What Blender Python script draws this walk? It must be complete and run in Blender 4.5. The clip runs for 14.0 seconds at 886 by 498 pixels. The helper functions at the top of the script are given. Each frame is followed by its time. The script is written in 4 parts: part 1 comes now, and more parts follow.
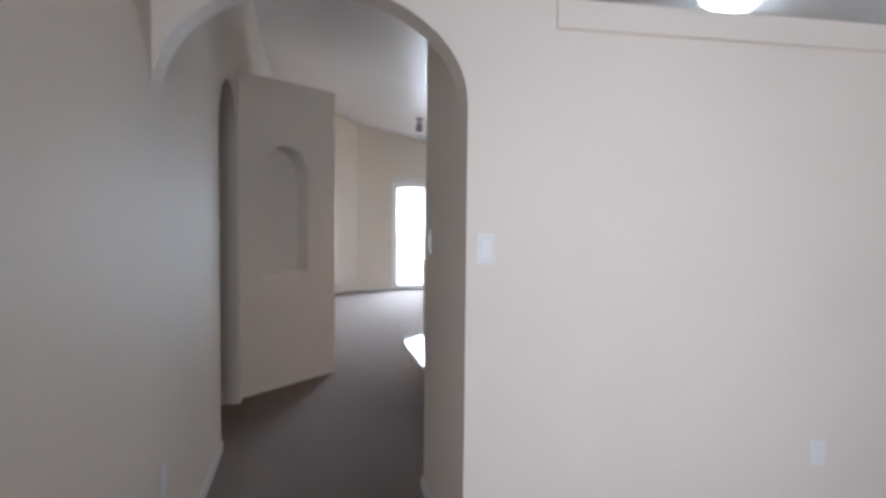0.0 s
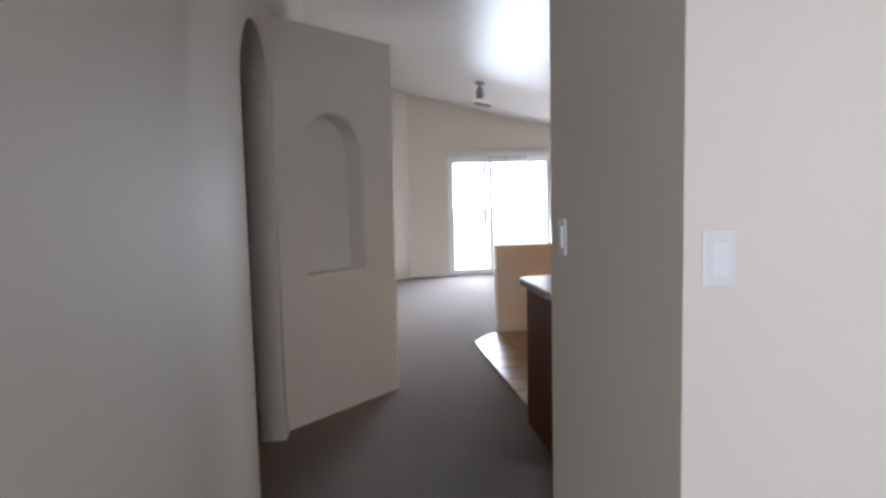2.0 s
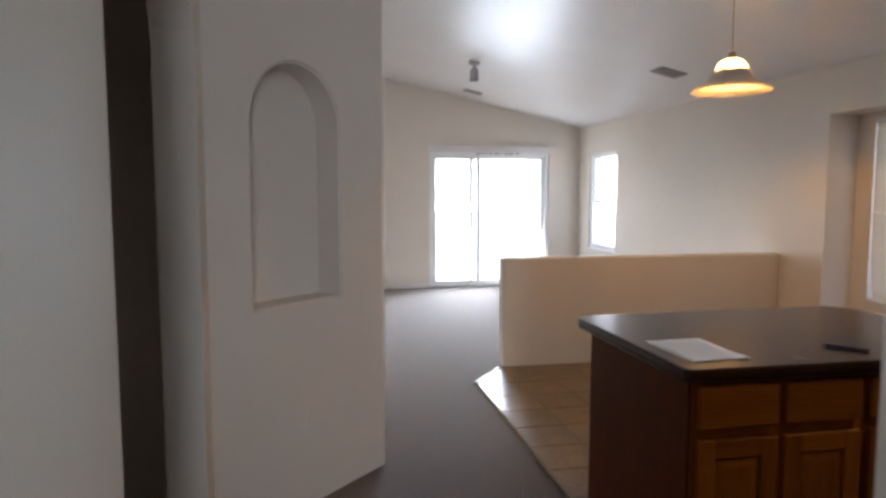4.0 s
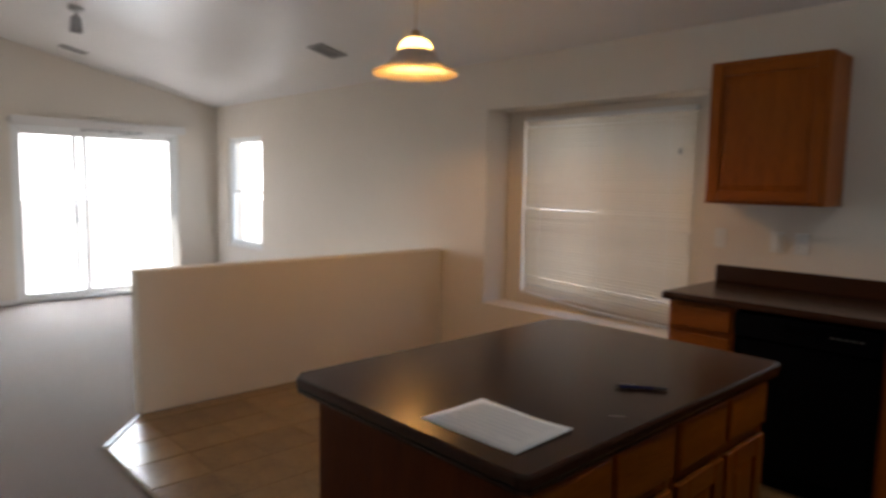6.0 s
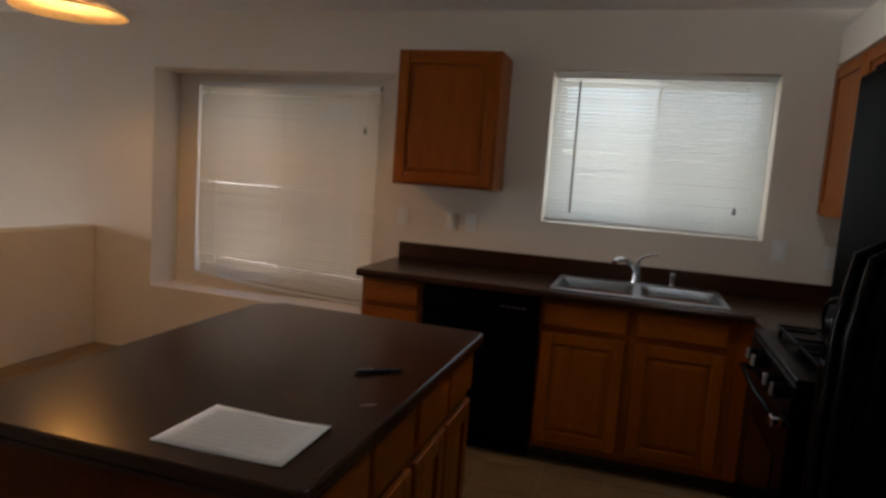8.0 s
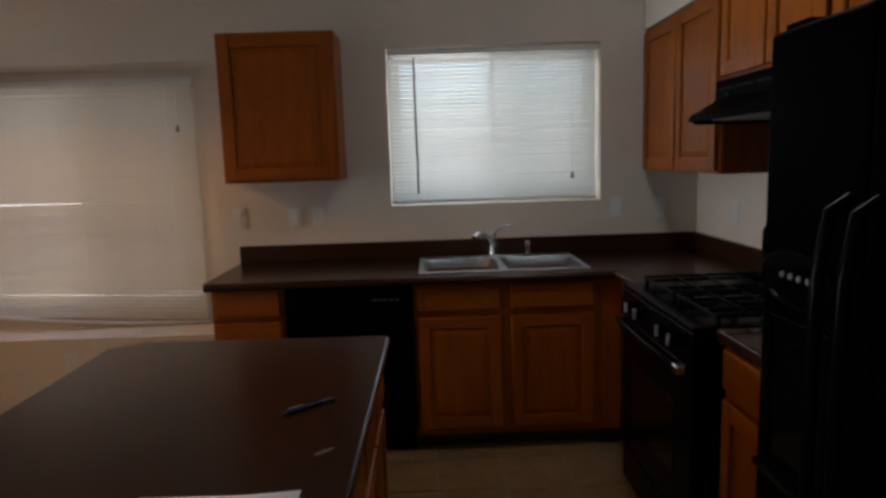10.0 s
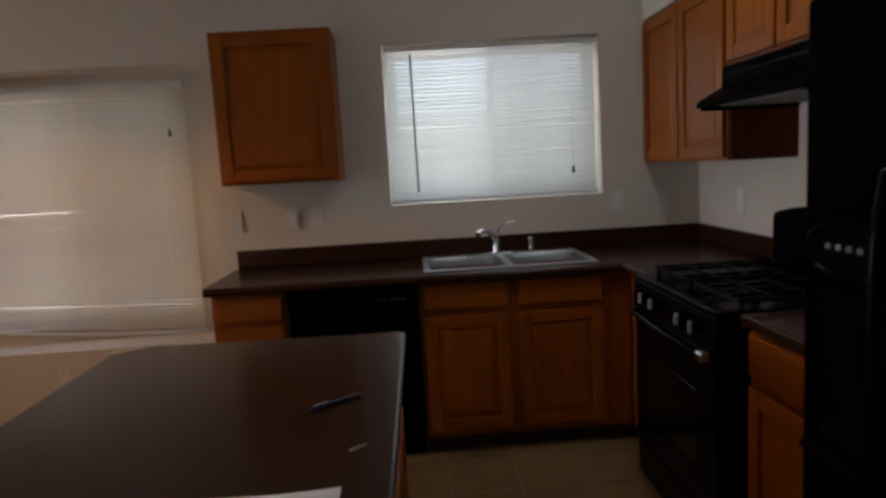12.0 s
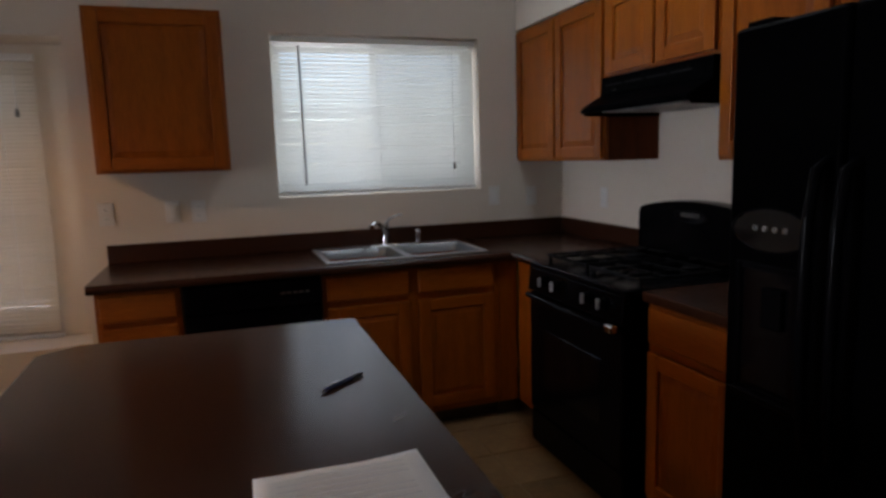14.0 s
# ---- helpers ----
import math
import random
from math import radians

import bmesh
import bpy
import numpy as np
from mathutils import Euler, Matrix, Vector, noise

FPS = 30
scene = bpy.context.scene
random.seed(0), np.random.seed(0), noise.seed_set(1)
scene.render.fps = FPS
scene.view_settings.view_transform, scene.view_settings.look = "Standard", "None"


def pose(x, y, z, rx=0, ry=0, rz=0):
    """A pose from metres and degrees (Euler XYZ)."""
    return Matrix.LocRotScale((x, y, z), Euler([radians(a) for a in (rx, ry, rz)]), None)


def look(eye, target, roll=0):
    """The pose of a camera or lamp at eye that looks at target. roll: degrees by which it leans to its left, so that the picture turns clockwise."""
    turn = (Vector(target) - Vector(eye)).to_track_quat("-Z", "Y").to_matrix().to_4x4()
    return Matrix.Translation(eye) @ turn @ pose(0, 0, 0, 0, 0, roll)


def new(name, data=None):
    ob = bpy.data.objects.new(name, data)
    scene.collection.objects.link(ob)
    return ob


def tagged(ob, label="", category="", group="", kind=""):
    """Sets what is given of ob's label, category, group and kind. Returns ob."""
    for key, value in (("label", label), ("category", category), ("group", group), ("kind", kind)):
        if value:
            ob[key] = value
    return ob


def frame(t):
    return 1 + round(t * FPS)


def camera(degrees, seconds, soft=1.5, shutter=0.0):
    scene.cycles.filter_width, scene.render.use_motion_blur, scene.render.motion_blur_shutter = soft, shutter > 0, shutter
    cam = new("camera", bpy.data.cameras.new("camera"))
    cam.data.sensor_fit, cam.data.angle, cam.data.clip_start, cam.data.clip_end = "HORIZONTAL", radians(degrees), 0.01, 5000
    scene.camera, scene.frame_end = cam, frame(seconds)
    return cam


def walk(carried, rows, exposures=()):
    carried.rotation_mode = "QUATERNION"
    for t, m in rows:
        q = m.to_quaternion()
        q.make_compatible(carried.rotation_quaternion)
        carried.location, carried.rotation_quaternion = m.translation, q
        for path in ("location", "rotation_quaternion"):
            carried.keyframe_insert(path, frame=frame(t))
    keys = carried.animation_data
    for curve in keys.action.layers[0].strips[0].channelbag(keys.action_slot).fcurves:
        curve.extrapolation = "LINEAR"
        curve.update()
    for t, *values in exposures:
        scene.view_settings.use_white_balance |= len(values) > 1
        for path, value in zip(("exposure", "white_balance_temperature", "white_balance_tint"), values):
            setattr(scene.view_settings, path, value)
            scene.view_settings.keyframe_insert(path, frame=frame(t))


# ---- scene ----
cam = camera(68.7, 14.0, soft=3.0, shutter=0.4)
PATH = [
    (0, (-3.859, -2.592, 1.443), (-3.459, -0.636, 1.337), 0.6),
    (0.5, (-3.897, -2.318, 1.459), (-3.37, -0.414, 1.148), -0.4),
    (1, (-3.883, -2.048, 1.46), (-3.613, -0.083, 1.205), 0.8),
    (1.5, (-3.907, -1.754, 1.457), (-3.791, 0.224, 1.183), 0.3),
    (2, (-3.927, -1.416, 1.461), (-3.664, 0.559, 1.284), -1.3),
    (4.5, (-3.97, 0.301, 1.421), (-3.524, 2.244, 1.249), 1.0),
    (5, (-3.969, 0.551, 1.424), (-3.218, 2.388, 1.175), 3.2),
    (5.5, (-3.865, 0.804, 1.443), (-2.803, 2.487, 1.244), 1.2),
    (6, (-3.833, 0.961, 1.451), (-2.468, 2.409, 1.254), 1.1),
    (6.5, (-3.92, 1.063, 1.5), (-2.235, 2.128, 1.332), -1.4),
    (7, (-3.931, 1.093, 1.484), (-2.126, 1.934, 1.3), 0.7),
    (9.5, (-3.664, 1.466, 1.432), (-1.686, 1.582, 1.158), 0.1),
    (10, (-3.71, 1.529, 1.472), (-1.73, 1.499, 1.197), -1.8),
    (10.5, (-3.743, 1.575, 1.465), (-1.758, 1.615, 1.222), -0.2),
    (11, (-3.76, 1.579, 1.446), (-1.769, 1.59, 1.254), -2.4),
    (11.5, (-3.76, 1.575, 1.443), (-1.769, 1.508, 1.262), -1.2),
    (12, (-3.651, 1.621, 1.417), (-1.668, 1.547, 1.164), -3.3),
    (12.5, (-3.479, 1.737, 1.413), (-1.491, 1.606, 1.241), -4.9),
    (13, (-3.504, 1.892, 1.435), (-1.541, 1.544, 1.276), -2.2),
    (13.5, (-3.596, 2.025, 1.425), (-1.746, 1.34, 1.094), -2.0),
    (14, (-3.684, 2.05, 1.417), (-1.807, 1.421, 1.133), -1.7),
]
walk(cam, [(t, look(e, g, r)) for t, e, g, r in PATH],
     exposures=[(0, 1.75, 5900, 13), (2, 1.77, 5900, 13), (4.5, 1.8, 6000, 12), (5.5, 1.55, 6200, 12), (6.5, 1.25, 6850, 13), (7, 1.15, 7050, 14), (9.5, 1.08, 6650, 15), (12, 1.1, 6600, 16), (14, 1.15, 6450, 17)])

# ---------------------------------------------------------------- world, sun, large lights
SUN_EL, SUN_AZ = radians(52), radians(-80)
world = bpy.data.worlds.new("sky")
scene.world = world
world.use_nodes = True
wn = world.node_tree
sky = wn.nodes.new("ShaderNodeTexSky")
sky.sky_type, sky.sun_disc = "NISHITA", False
sky.sun_elevation, sky.sun_rotation = SUN_EL, SUN_AZ
wn.links.new(sky.outputs[0], wn.nodes["Background"].inputs[0])
wn.nodes["Background"].inputs[1].default_value = 0.15
sun = new("sun", bpy.data.lights.new("sun", "SUN"))
sun.data.energy, sun.data.angle, sun.data.color = 5.0, radians(0.5), (1.0, 0.95, 0.88)
sun_dir = Vector((math.sin(SUN_AZ) * math.cos(SUN_EL), math.cos(SUN_AZ) * math.cos(SUN_EL), math.sin(SUN_EL)))
sun.matrix_world = look((0, 0, 20), Vector((0, 0, 20)) - sun_dir)


def window_light(name, at, target, w, h, watts, colour, spread=180):
    lamp = new(name, bpy.data.lights.new(name, "AREA"))
    lamp.data.shape, lamp.data.size, lamp.data.size_y = "RECTANGLE", w, h
    lamp.data.energy, lamp.data.color, lamp.data.spread = watts, colour, radians(spread)
    lamp.matrix_world = look(at, target)


DAY = (0.86, 0.93, 1.0)
window_light("patio_daylight", (-1.68, 9.78, 1.04), (-3.2, 5.5, -0.7), 1.2, 1.8, 40, (0.82, 0.92, 1.0), 100)
window_light("side_daylight", (0.20, 8.735, 1.31), (-5, 8.735, 1.31), 0.85, 1.35, 2, DAY)
window_light("bay_daylight", (0.46, 3.61, 1.28), (-5, 3.61, 1.28), 1.4, 1.38, 0.35, (1, 0.95, 0.86))
window_light("sink_daylight", (0.19, 1.16, 1.65), (-5, 1.16, 1.65), 1.14, 0.84, 1.35, (0.93, 1.0, 0.98))
# Unseen source behind the camera, added to light the white entry wall.
window_light("entry_fill", (-4.46, -4.6, 1.35), (-2.9, -0.2, 1.25), 1.75, 1.35, 15.5, (0.93, 0.955, 1.0), 84)
bulb = new("pendant_bulb_light", bpy.data.lights.new("pendant_bulb_light", "POINT"))
bulb.data.energy, bulb.data.color, bulb.data.shadow_soft_size = 8.8, (1.0, 0.48, 0.115), 0.035
bulb.location = (-1.32, 3.89, 2.165)

# ---------------------------------------------------------------- materials


def mat(name, colour, rough=0.6, metal=0.0, var=0.12, scale=6.0, fine=90.0, bump=0.05, spec=0.5, random=0.0, stretch=None, dark=None, emit=0.0, trans=0.0, coat=0.0, sheen=0.0, tint=(1, 1, 1)):
    """Two scales of colour variation, fine relief, and roughness that follows the coarse noise."""
    m = bpy.data.materials.new(name)
    m.use_nodes = True
    nt = m.node_tree
    b = nt.nodes["Principled BSDF"]
    tc = nt.nodes.new("ShaderNodeTexCoord")
    mp = nt.nodes.new("ShaderNodeMapping")
    nt.links.new(tc.outputs["Object"], mp.inputs[0])
    if stretch:
        mp.inputs["Scale"].default_value = stretch
    n1, n2 = nt.nodes.new("ShaderNodeTexNoise"), nt.nodes.new("ShaderNodeTexNoise")
    n1.inputs["Scale"].default_value, n1.inputs["Detail"].default_value = scale, 4
    n2.inputs["Scale"].default_value, n2.inputs["Detail"].default_value = fine, 3
    for n in (n1, n2):
        nt.links.new(mp.outputs[0], n.inputs["Vector"])
    ramp = nt.nodes.new("ShaderNodeValToRGB")
    d = dark or tuple(c * (1 - 2 * var) for c in colour)
    ramp.color_ramp.elements[0].color, ramp.color_ramp.elements[1].color = (*d, 1), (*[min(1, c * (1 + var)) for c in colour], 1)
    ramp.color_ramp.elements[0].position, ramp.color_ramp.elements[1].position = 0.25, 0.75
    mix = nt.nodes.new("ShaderNodeMath")
    mix.operation = "MULTIPLY_ADD"
    mix.inputs[1].default_value = 0.45
    half = nt.nodes.new("ShaderNodeMath")
    half.operation = "MULTIPLY"
    half.inputs[1].default_value = 0.55
    nt.links.new(n2.outputs[0], mix.inputs[0])
    nt.links.new(n1.outputs[0], half.inputs[0])
    nt.links.new(half.outputs[0], mix.inputs[2])
    last = mix.outputs[0]
    if random:
        oi = nt.nodes.new("ShaderNodeObjectInfo")
        ad = nt.nodes.new("ShaderNodeMath")
        ad.operation = "MULTIPLY_ADD"
        ad.inputs[1].default_value = random
        nt.links.new(oi.outputs["Random"], ad.inputs[0])
        nt.links.new(last, ad.inputs[2])
        sb = nt.nodes.new("ShaderNodeMath")
        sb.operation = "SUBTRACT"
        sb.inputs[1].default_value = random / 2
        nt.links.new(ad.outputs[0], sb.inputs[0])
        last = sb.outputs[0]
    nt.links.new(last, ramp.inputs[0])
    nt.links.new(ramp.outputs[0], b.inputs["Base Color"])
    rr = nt.nodes.new("ShaderNodeMapRange")
    rr.inputs["To Min"].default_value, rr.inputs["To Max"].default_value = max(0.02, rough * 0.85), min(1, rough * 1.15)
    nt.links.new(n1.outputs[0], rr.inputs[0])
    nt.links.new(rr.outputs[0], b.inputs["Roughness"])
    b.inputs["Metallic"].default_value = metal
    b.inputs["Specular IOR Level"].default_value = spec
    b.inputs["Coat Weight"].default_value = coat
    b.inputs["Sheen Weight"].default_value, b.inputs["Sheen Roughness"].default_value = sheen, 0.35
    b.inputs["Sheen Tint"].default_value = (*tint, 1)
    if bump:
        bp = nt.nodes.new("ShaderNodeBump")
        bp.inputs["Strength"].default_value, bp.inputs["Distance"].default_value = bump, 0.01
        nt.links.new(n2.outputs[0], bp.inputs["Height"])
        nt.links.new(bp.outputs[0], b.inputs["Normal"])
    if emit:
        b.inputs["Emission Color"].default_value = (*colour, 1)
        b.inputs["Emission Strength"].default_value = emit
    if trans:
        tr = nt.nodes.new("ShaderNodeBsdfTranslucent")
        nt.links.new(ramp.outputs[0], tr.inputs[0])
        mx = nt.nodes.new("ShaderNodeMixShader")
        mx.inputs[0].default_value = trans
        nt.links.new(b.outputs[0], mx.inputs[1])
        nt.links.new(tr.outputs[0], mx.inputs[2])
        nt.links.new(mx.outputs[0], nt.nodes["Material Output"].inputs[0])
    return m


M_WALL = mat("painted_drywall", (0.73, 0.665, 0.585), 0.62, spec=0.10, var=0.035, scale=1.3, fine=160, bump=0.10)
M_CEIL = mat("ceiling_paint", (0.78, 0.765, 0.75), 0.385, var=0.04, scale=1.5, fine=140, bump=0.15)
M_TRIM = mat("trim_paint", (0.72, 0.70, 0.68), 0.35, var=0.03, scale=3, fine=120, bump=0.03)
M_CARPET = mat("carpet", (0.115, 0.067, 0.041), 0.97, var=0.38, scale=2.2, fine=260, bump=0.9, spec=0.2, sheen=0.65, tint=(1.0, 0.94, 0.91))
M_TILE = mat("floor_tile", (0.23, 0.155, 0.075), 0.34, var=0.30, scale=5, fine=40, bump=0.03, random=0.22, dark=(0.14, 0.085, 0.04))
M_GROUT = mat("grout", (0.31, 0.245, 0.165), 0.9, var=0.12, scale=8, bump=0.2)
M_STRIP = mat("dark_threshold", (0.06, 0.05, 0.045), 0.5, var=0.2)
M_OAK = mat("oak_honey", (0.31, 0.084, 0.0045), 0.38, var=0.18, scale=3.0, fine=26, bump=0.06, stretch=(6, 6, 0.7), random=0.12, spec=0.22, dark=(0.175, 0.035, 0.0016))
M_OAKH = mat("oak_honey_rail", (0.31, 0.084, 0.0045), 0.38, var=0.18, scale=3.0, fine=26, bump=0.06, stretch=(0.8, 0.8, 7), random=0.12, spec=0.22, dark=(0.175, 0.035, 0.0016))
# Oak darkened in colour for shaded cabinet sides; the hall door shares it.
M_OAKD = mat("oak_dark_shaded", (0.135, 0.030, 0.005), 0.55, spec=0.12, var=0.18, scale=3.0, fine=24, bump=0.05, stretch=(6, 6, 0.7), dark=(0.075, 0.016, 0.003))
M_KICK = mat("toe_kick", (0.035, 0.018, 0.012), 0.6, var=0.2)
M_TOP = mat("laminate_brown", (0.042, 0.015, 0.008), 0.215, spec=0.22, var=0.08, scale=70, fine=400, bump=0.006, dark=(0.036, 0.014, 0.0075))
M_BLACK = mat("black_enamel", (0.003, 0.003, 0.004), 0.20, var=0.2, scale=4, fine=300, bump=0.03, spec=0.04)
M_BLACKR = mat("black_textured", (0.0018, 0.0018, 0.0022), 0.34, var=0.2, scale=4, fine=420, bump=0.10, spec=0.004)
M_IRON = mat("cast_iron", (0.006, 0.006, 0.007), 0.55, spec=0.08, var=0.2, fine=200, bump=0.1)
M_GLASSK = mat("oven_glass", (0.003, 0.003, 0.004), 0.08, var=0.05, bump=0, spec=0.2)
M_STEEL = mat("stainless", (0.55, 0.57, 0.58), 0.36, 1.0, var=0.06, scale=9, fine=180, bump=0.03)
# Stainless again, its colour darkened for the shade down in the bowls.
M_STEEL_SHADED = mat("stainless_shaded", (0.30, 0.33, 0.35), 0.40, 1.0, var=0.06, scale=9, fine=180, bump=0.03)
M_CHROME = mat("chrome", (0.62, 0.63, 0.65), 0.12, 1.0, var=0.04, bump=0)
M_KNOB = mat("knob_grey", (0.42, 0.42, 0.44), 0.35, 0.2, var=0.05, bump=0.01)
M_PLATE = mat("plate_plastic", (0.76, 0.75, 0.73), 0.35, var=0.03, bump=0.01)
M_SLOT = mat("slot_dark", (0.05, 0.045, 0.04), 0.6, var=0.1, bump=0)
M_VINYL = mat("vinyl_white", (0.80, 0.81, 0.80), 0.35, var=0.03, bump=0.01)
M_SLAT = mat("blind_slat", (0.78, 0.81, 0.79), 0.5, var=0.03, fine=60, bump=0.02, trans=0.33)
M_SLATB = mat("blind_slat_cream", (0.72, 0.66, 0.56), 0.5, var=0.04, fine=60, bump=0.02, trans=0.27)
M_CORD = mat("cord_grey", (0.22, 0.22, 0.21), 0.6, var=0.1, bump=0)
M_PAPER = mat("paper", (0.86, 0.87, 0.88), 0.8, var=0.02, bump=0.03)
M_INK = mat("ink_grey", (0.72, 0.74, 0.78), 0.8, var=0.05, bump=0)
M_PEN = mat("pen_blue", (0.02, 0.025, 0.09), 0.25, var=0.1, bump=0)
M_PENM = mat("pen_grip", (0.012, 0.012, 0.02), 0.5, var=0.1, bump=0)
M_SHADE = mat("alabaster_glass", (0.80, 0.72, 0.60), 0.35, var=0.10, scale=9, fine=30, bump=0.01, trans=0.70)
M_SKIRT = mat("frosted_skirt", (0.62, 0.58, 0.53), 0.35, var=0.08, scale=9, fine=30, bump=0.01, trans=0.02)
M_BULB = mat("bulb_glow", (1.0, 0.62, 0.25), 0.4, var=0.0, bump=0, emit=5.0)
M_BRASS = mat("aged_brass", (0.42, 0.30, 0.16), 0.35, 0.9, var=0.12, bump=0.02)
M_VENT = mat("vent_metal", (0.34, 0.33, 0.32), 0.5, 0.2, var=0.1, bump=0.02)
M_FIXT = mat("fixture_grey", (0.36, 0.36, 0.36), 0.35, 0.3, var=0.08, bump=0.01)
M_DOME = mat("dome_lamp_diffuser", (0.85, 0.97, 1.0), 0.4, var=0.0, bump=0, emit=7.0)
M_CONC = mat("patio_concrete", (0.62, 0.61, 0.59), 0.9, var=0.12, scale=0.6, fine=30, bump=0.2)
M_SAND = mat("dry_ground", (0.56, 0.53, 0.49), 0.95, var=0.18, scale=0.4, fine=12, bump=0.4)
M_BACKGLOW = mat("backdrop_glow", (1.0, 0.99, 0.97), 1.0, var=0.0, bump=0, spec=0.0, emit=2.0)

M_SMEAR = mat("dried_smear", (0.16, 0.14, 0.13), 0.5, var=0.2, scale=40, bump=0.02)
M_SCREEN = bpy.data.materials.new("insect_screen")
M_SCREEN.use_nodes = True
s_ = M_SCREEN.node_tree
st, sd, sx_ = (s_.nodes.new(k) for k in ("ShaderNodeBsdfTransparent", "ShaderNodeBsdfDiffuse", "ShaderNodeMixShader"))
sd.inputs[0].default_value = (0.12, 0.12, 0.12, 1)
sx_.inputs[0].default_value = 0.30
s_.links.new(st.outputs[0], sx_.inputs[1])
s_.links.new(sd.outputs[0], sx_.inputs[2])
s_.links.new(sx_.outputs[0], s_.nodes["Material Output"].inputs[0])

M_GLASS = bpy.data.materials.new("window_glass")
M_GLASS.use_nodes = True
g = M_GLASS.node_tree
gt, gg, gm = (g.nodes.new(k) for k in ("ShaderNodeBsdfTransparent", "ShaderNodeBsdfGlossy", "ShaderNodeMixShader"))
gg.inputs["Roughness"].default_value = 0.02
gm.inputs[0].default_value = 0.05
g.links.new(gt.outputs[0], gm.inputs[1])
g.links.new(gg.outputs[0], gm.inputs[2])
g.links.new(gm.outputs[0], g.nodes["Material Output"].inputs[0])

# ---------------------------------------------------------------- mesh helpers


def mesh_of(name, bm, material, smooth=False):
    bmesh.ops.recalc_face_normals(bm, faces=bm.faces)
    me = bpy.data.meshes.new(name)
    bm.to_mesh(me)
    bm.free()
    me.materials.append(material)
    if smooth:
        me.polygons.foreach_set("use_smooth", [True] * len(me.polygons))
        me.set_sharp_from_angle(angle=radians(38))
    return me


def part(name, bm, material, parent=None, label="", smooth=False):
    """Links a bmesh as one mesh object, under a thing or a part, in the world's coordinates."""
    ob = new(name, mesh_of(name, bm, material, smooth))
    if parent:
        ob.parent = parent
        if parent.type == "EMPTY":
            ob.matrix_parent_inverse = Matrix.Translation(-parent.location)
    if label:
        ob["label"] = label
    return ob


def add_box(bm, a, b, bevel=0.0, seg=2):
    lo, hi = [min(p, q) for p, q in zip(a, b)], [max(p, q) for p, q in zip(a, b)]
    r = bmesh.ops.create_cube(bm, size=1)
    for v in r["verts"]:
        v.co = Vector([lo[i] + (v.co[i] + 0.5) * (hi[i] - lo[i]) for i in range(3)])
    if bevel:
        es = {e for v in r["verts"] for e in v.link_edges}
        bmesh.ops.bevel(bm, geom=list(es), offset=bevel, segments=seg, profile=0.5, affect="EDGES")
    return bm


def box(a, b, bevel=0.0, seg=2):
    return add_box(bmesh.new(), a, b, bevel, seg)


def prism(points, lo, hi, axis="z", bevel=0.0):
    """A polygon given in the two other axes, drawn out along axis from lo to hi."""
    bm = bmesh.new()

    def at(p, h):
        return {"z": (p[0], p[1], h), "y": (p[0], h, p[1]), "x": (h, p[0], p[1])}[axis]
    bot, top = [bm.verts.new(at(p, lo)) for p in points], [bm.verts.new(at(p, hi)) for p in points]
    bm.faces.new(bot), bm.faces.new(top)
    n = len(points)
    for i in range(n):
        bm.faces.new((bot[i], bot[(i + 1) % n], top[(i + 1) % n], top[i]))
    if bevel:
        bmesh.ops.recalc_face_normals(bm, faces=bm.faces)
        bmesh.ops.bevel(bm, geom=list(bm.edges), offset=bevel, segments=2, profile=0.5, affect="EDGES")
    return bm


def lathe(profile, centre, n=40, closed=False, axis="z"):
    """Turns (radius, height) pairs round the axis through centre."""
    bm = bmesh.new()
    rings = []
    for r, h in profile:
        ring = []
        for i in range(n):
            a = 2 * math.pi * i / n
            p = (r * math.cos(a), r * math.sin(a), h)
            p = p if axis == "z" else (p[0], h, p[1]) if axis == "y" else (h, p[0], p[1])
            ring.append(bm.verts.new(Vector(centre) + Vector(p)))
        rings.append(ring)
    for a, b in zip(rings, rings[1:]):
        for i in range(n):
            bm.faces.new((a[i], a[(i + 1) % n], b[(i + 1) % n], b[i]))
    if closed:
        bm.faces.new(rings[0]), bm.faces.new(rings[-1])
    return bm


def tube(points, r, n=10):
    """A round bar along points."""
    bm = bmesh.new()
    pts = [Vector(p) for p in points]
    rings = []
    for i, p in enumerate(pts):
        d = (pts[min(i + 1, len(pts) - 1)] - pts[max(i - 1, 0)]).normalized()
        u = d.orthogonal().normalized() if not rings else (last_u - d * last_u.dot(d)).normalized()
        last_u = u
        w = d.cross(u)
        rr = r[i] if isinstance(r, (list, tuple)) else r
        rings.append([bm.verts.new(p + rr * (math.cos(2 * math.pi * k / n) * u + math.sin(2 * math.pi * k / n) * w)) for k in range(n)])
    for a, b in zip(rings, rings[1:]):
        for k in range(n):
            bm.faces.new((a[k], a[(k + 1) % n], b[(k + 1) % n], b[k]))
    bm.faces.new(rings[0]), bm.faces.new(rings[-1])
    return bm


def thing(name, at, label, category, group=""):
    """An Empty at the base of a thing; parts are given in world coordinates and hung under it."""
    ob = new(name)
    ob.empty_display_size = 0.1
    ob.location = at
    return tagged(ob, label, category, group)


def structure(ob, label=""):
    return tagged(ob, label, "", "", "structure")


def ceil_z(x):
    """The vaulted ceiling's height: low at the window wall, rising to the hall."""
    return 2.425 + 0.222 * -x


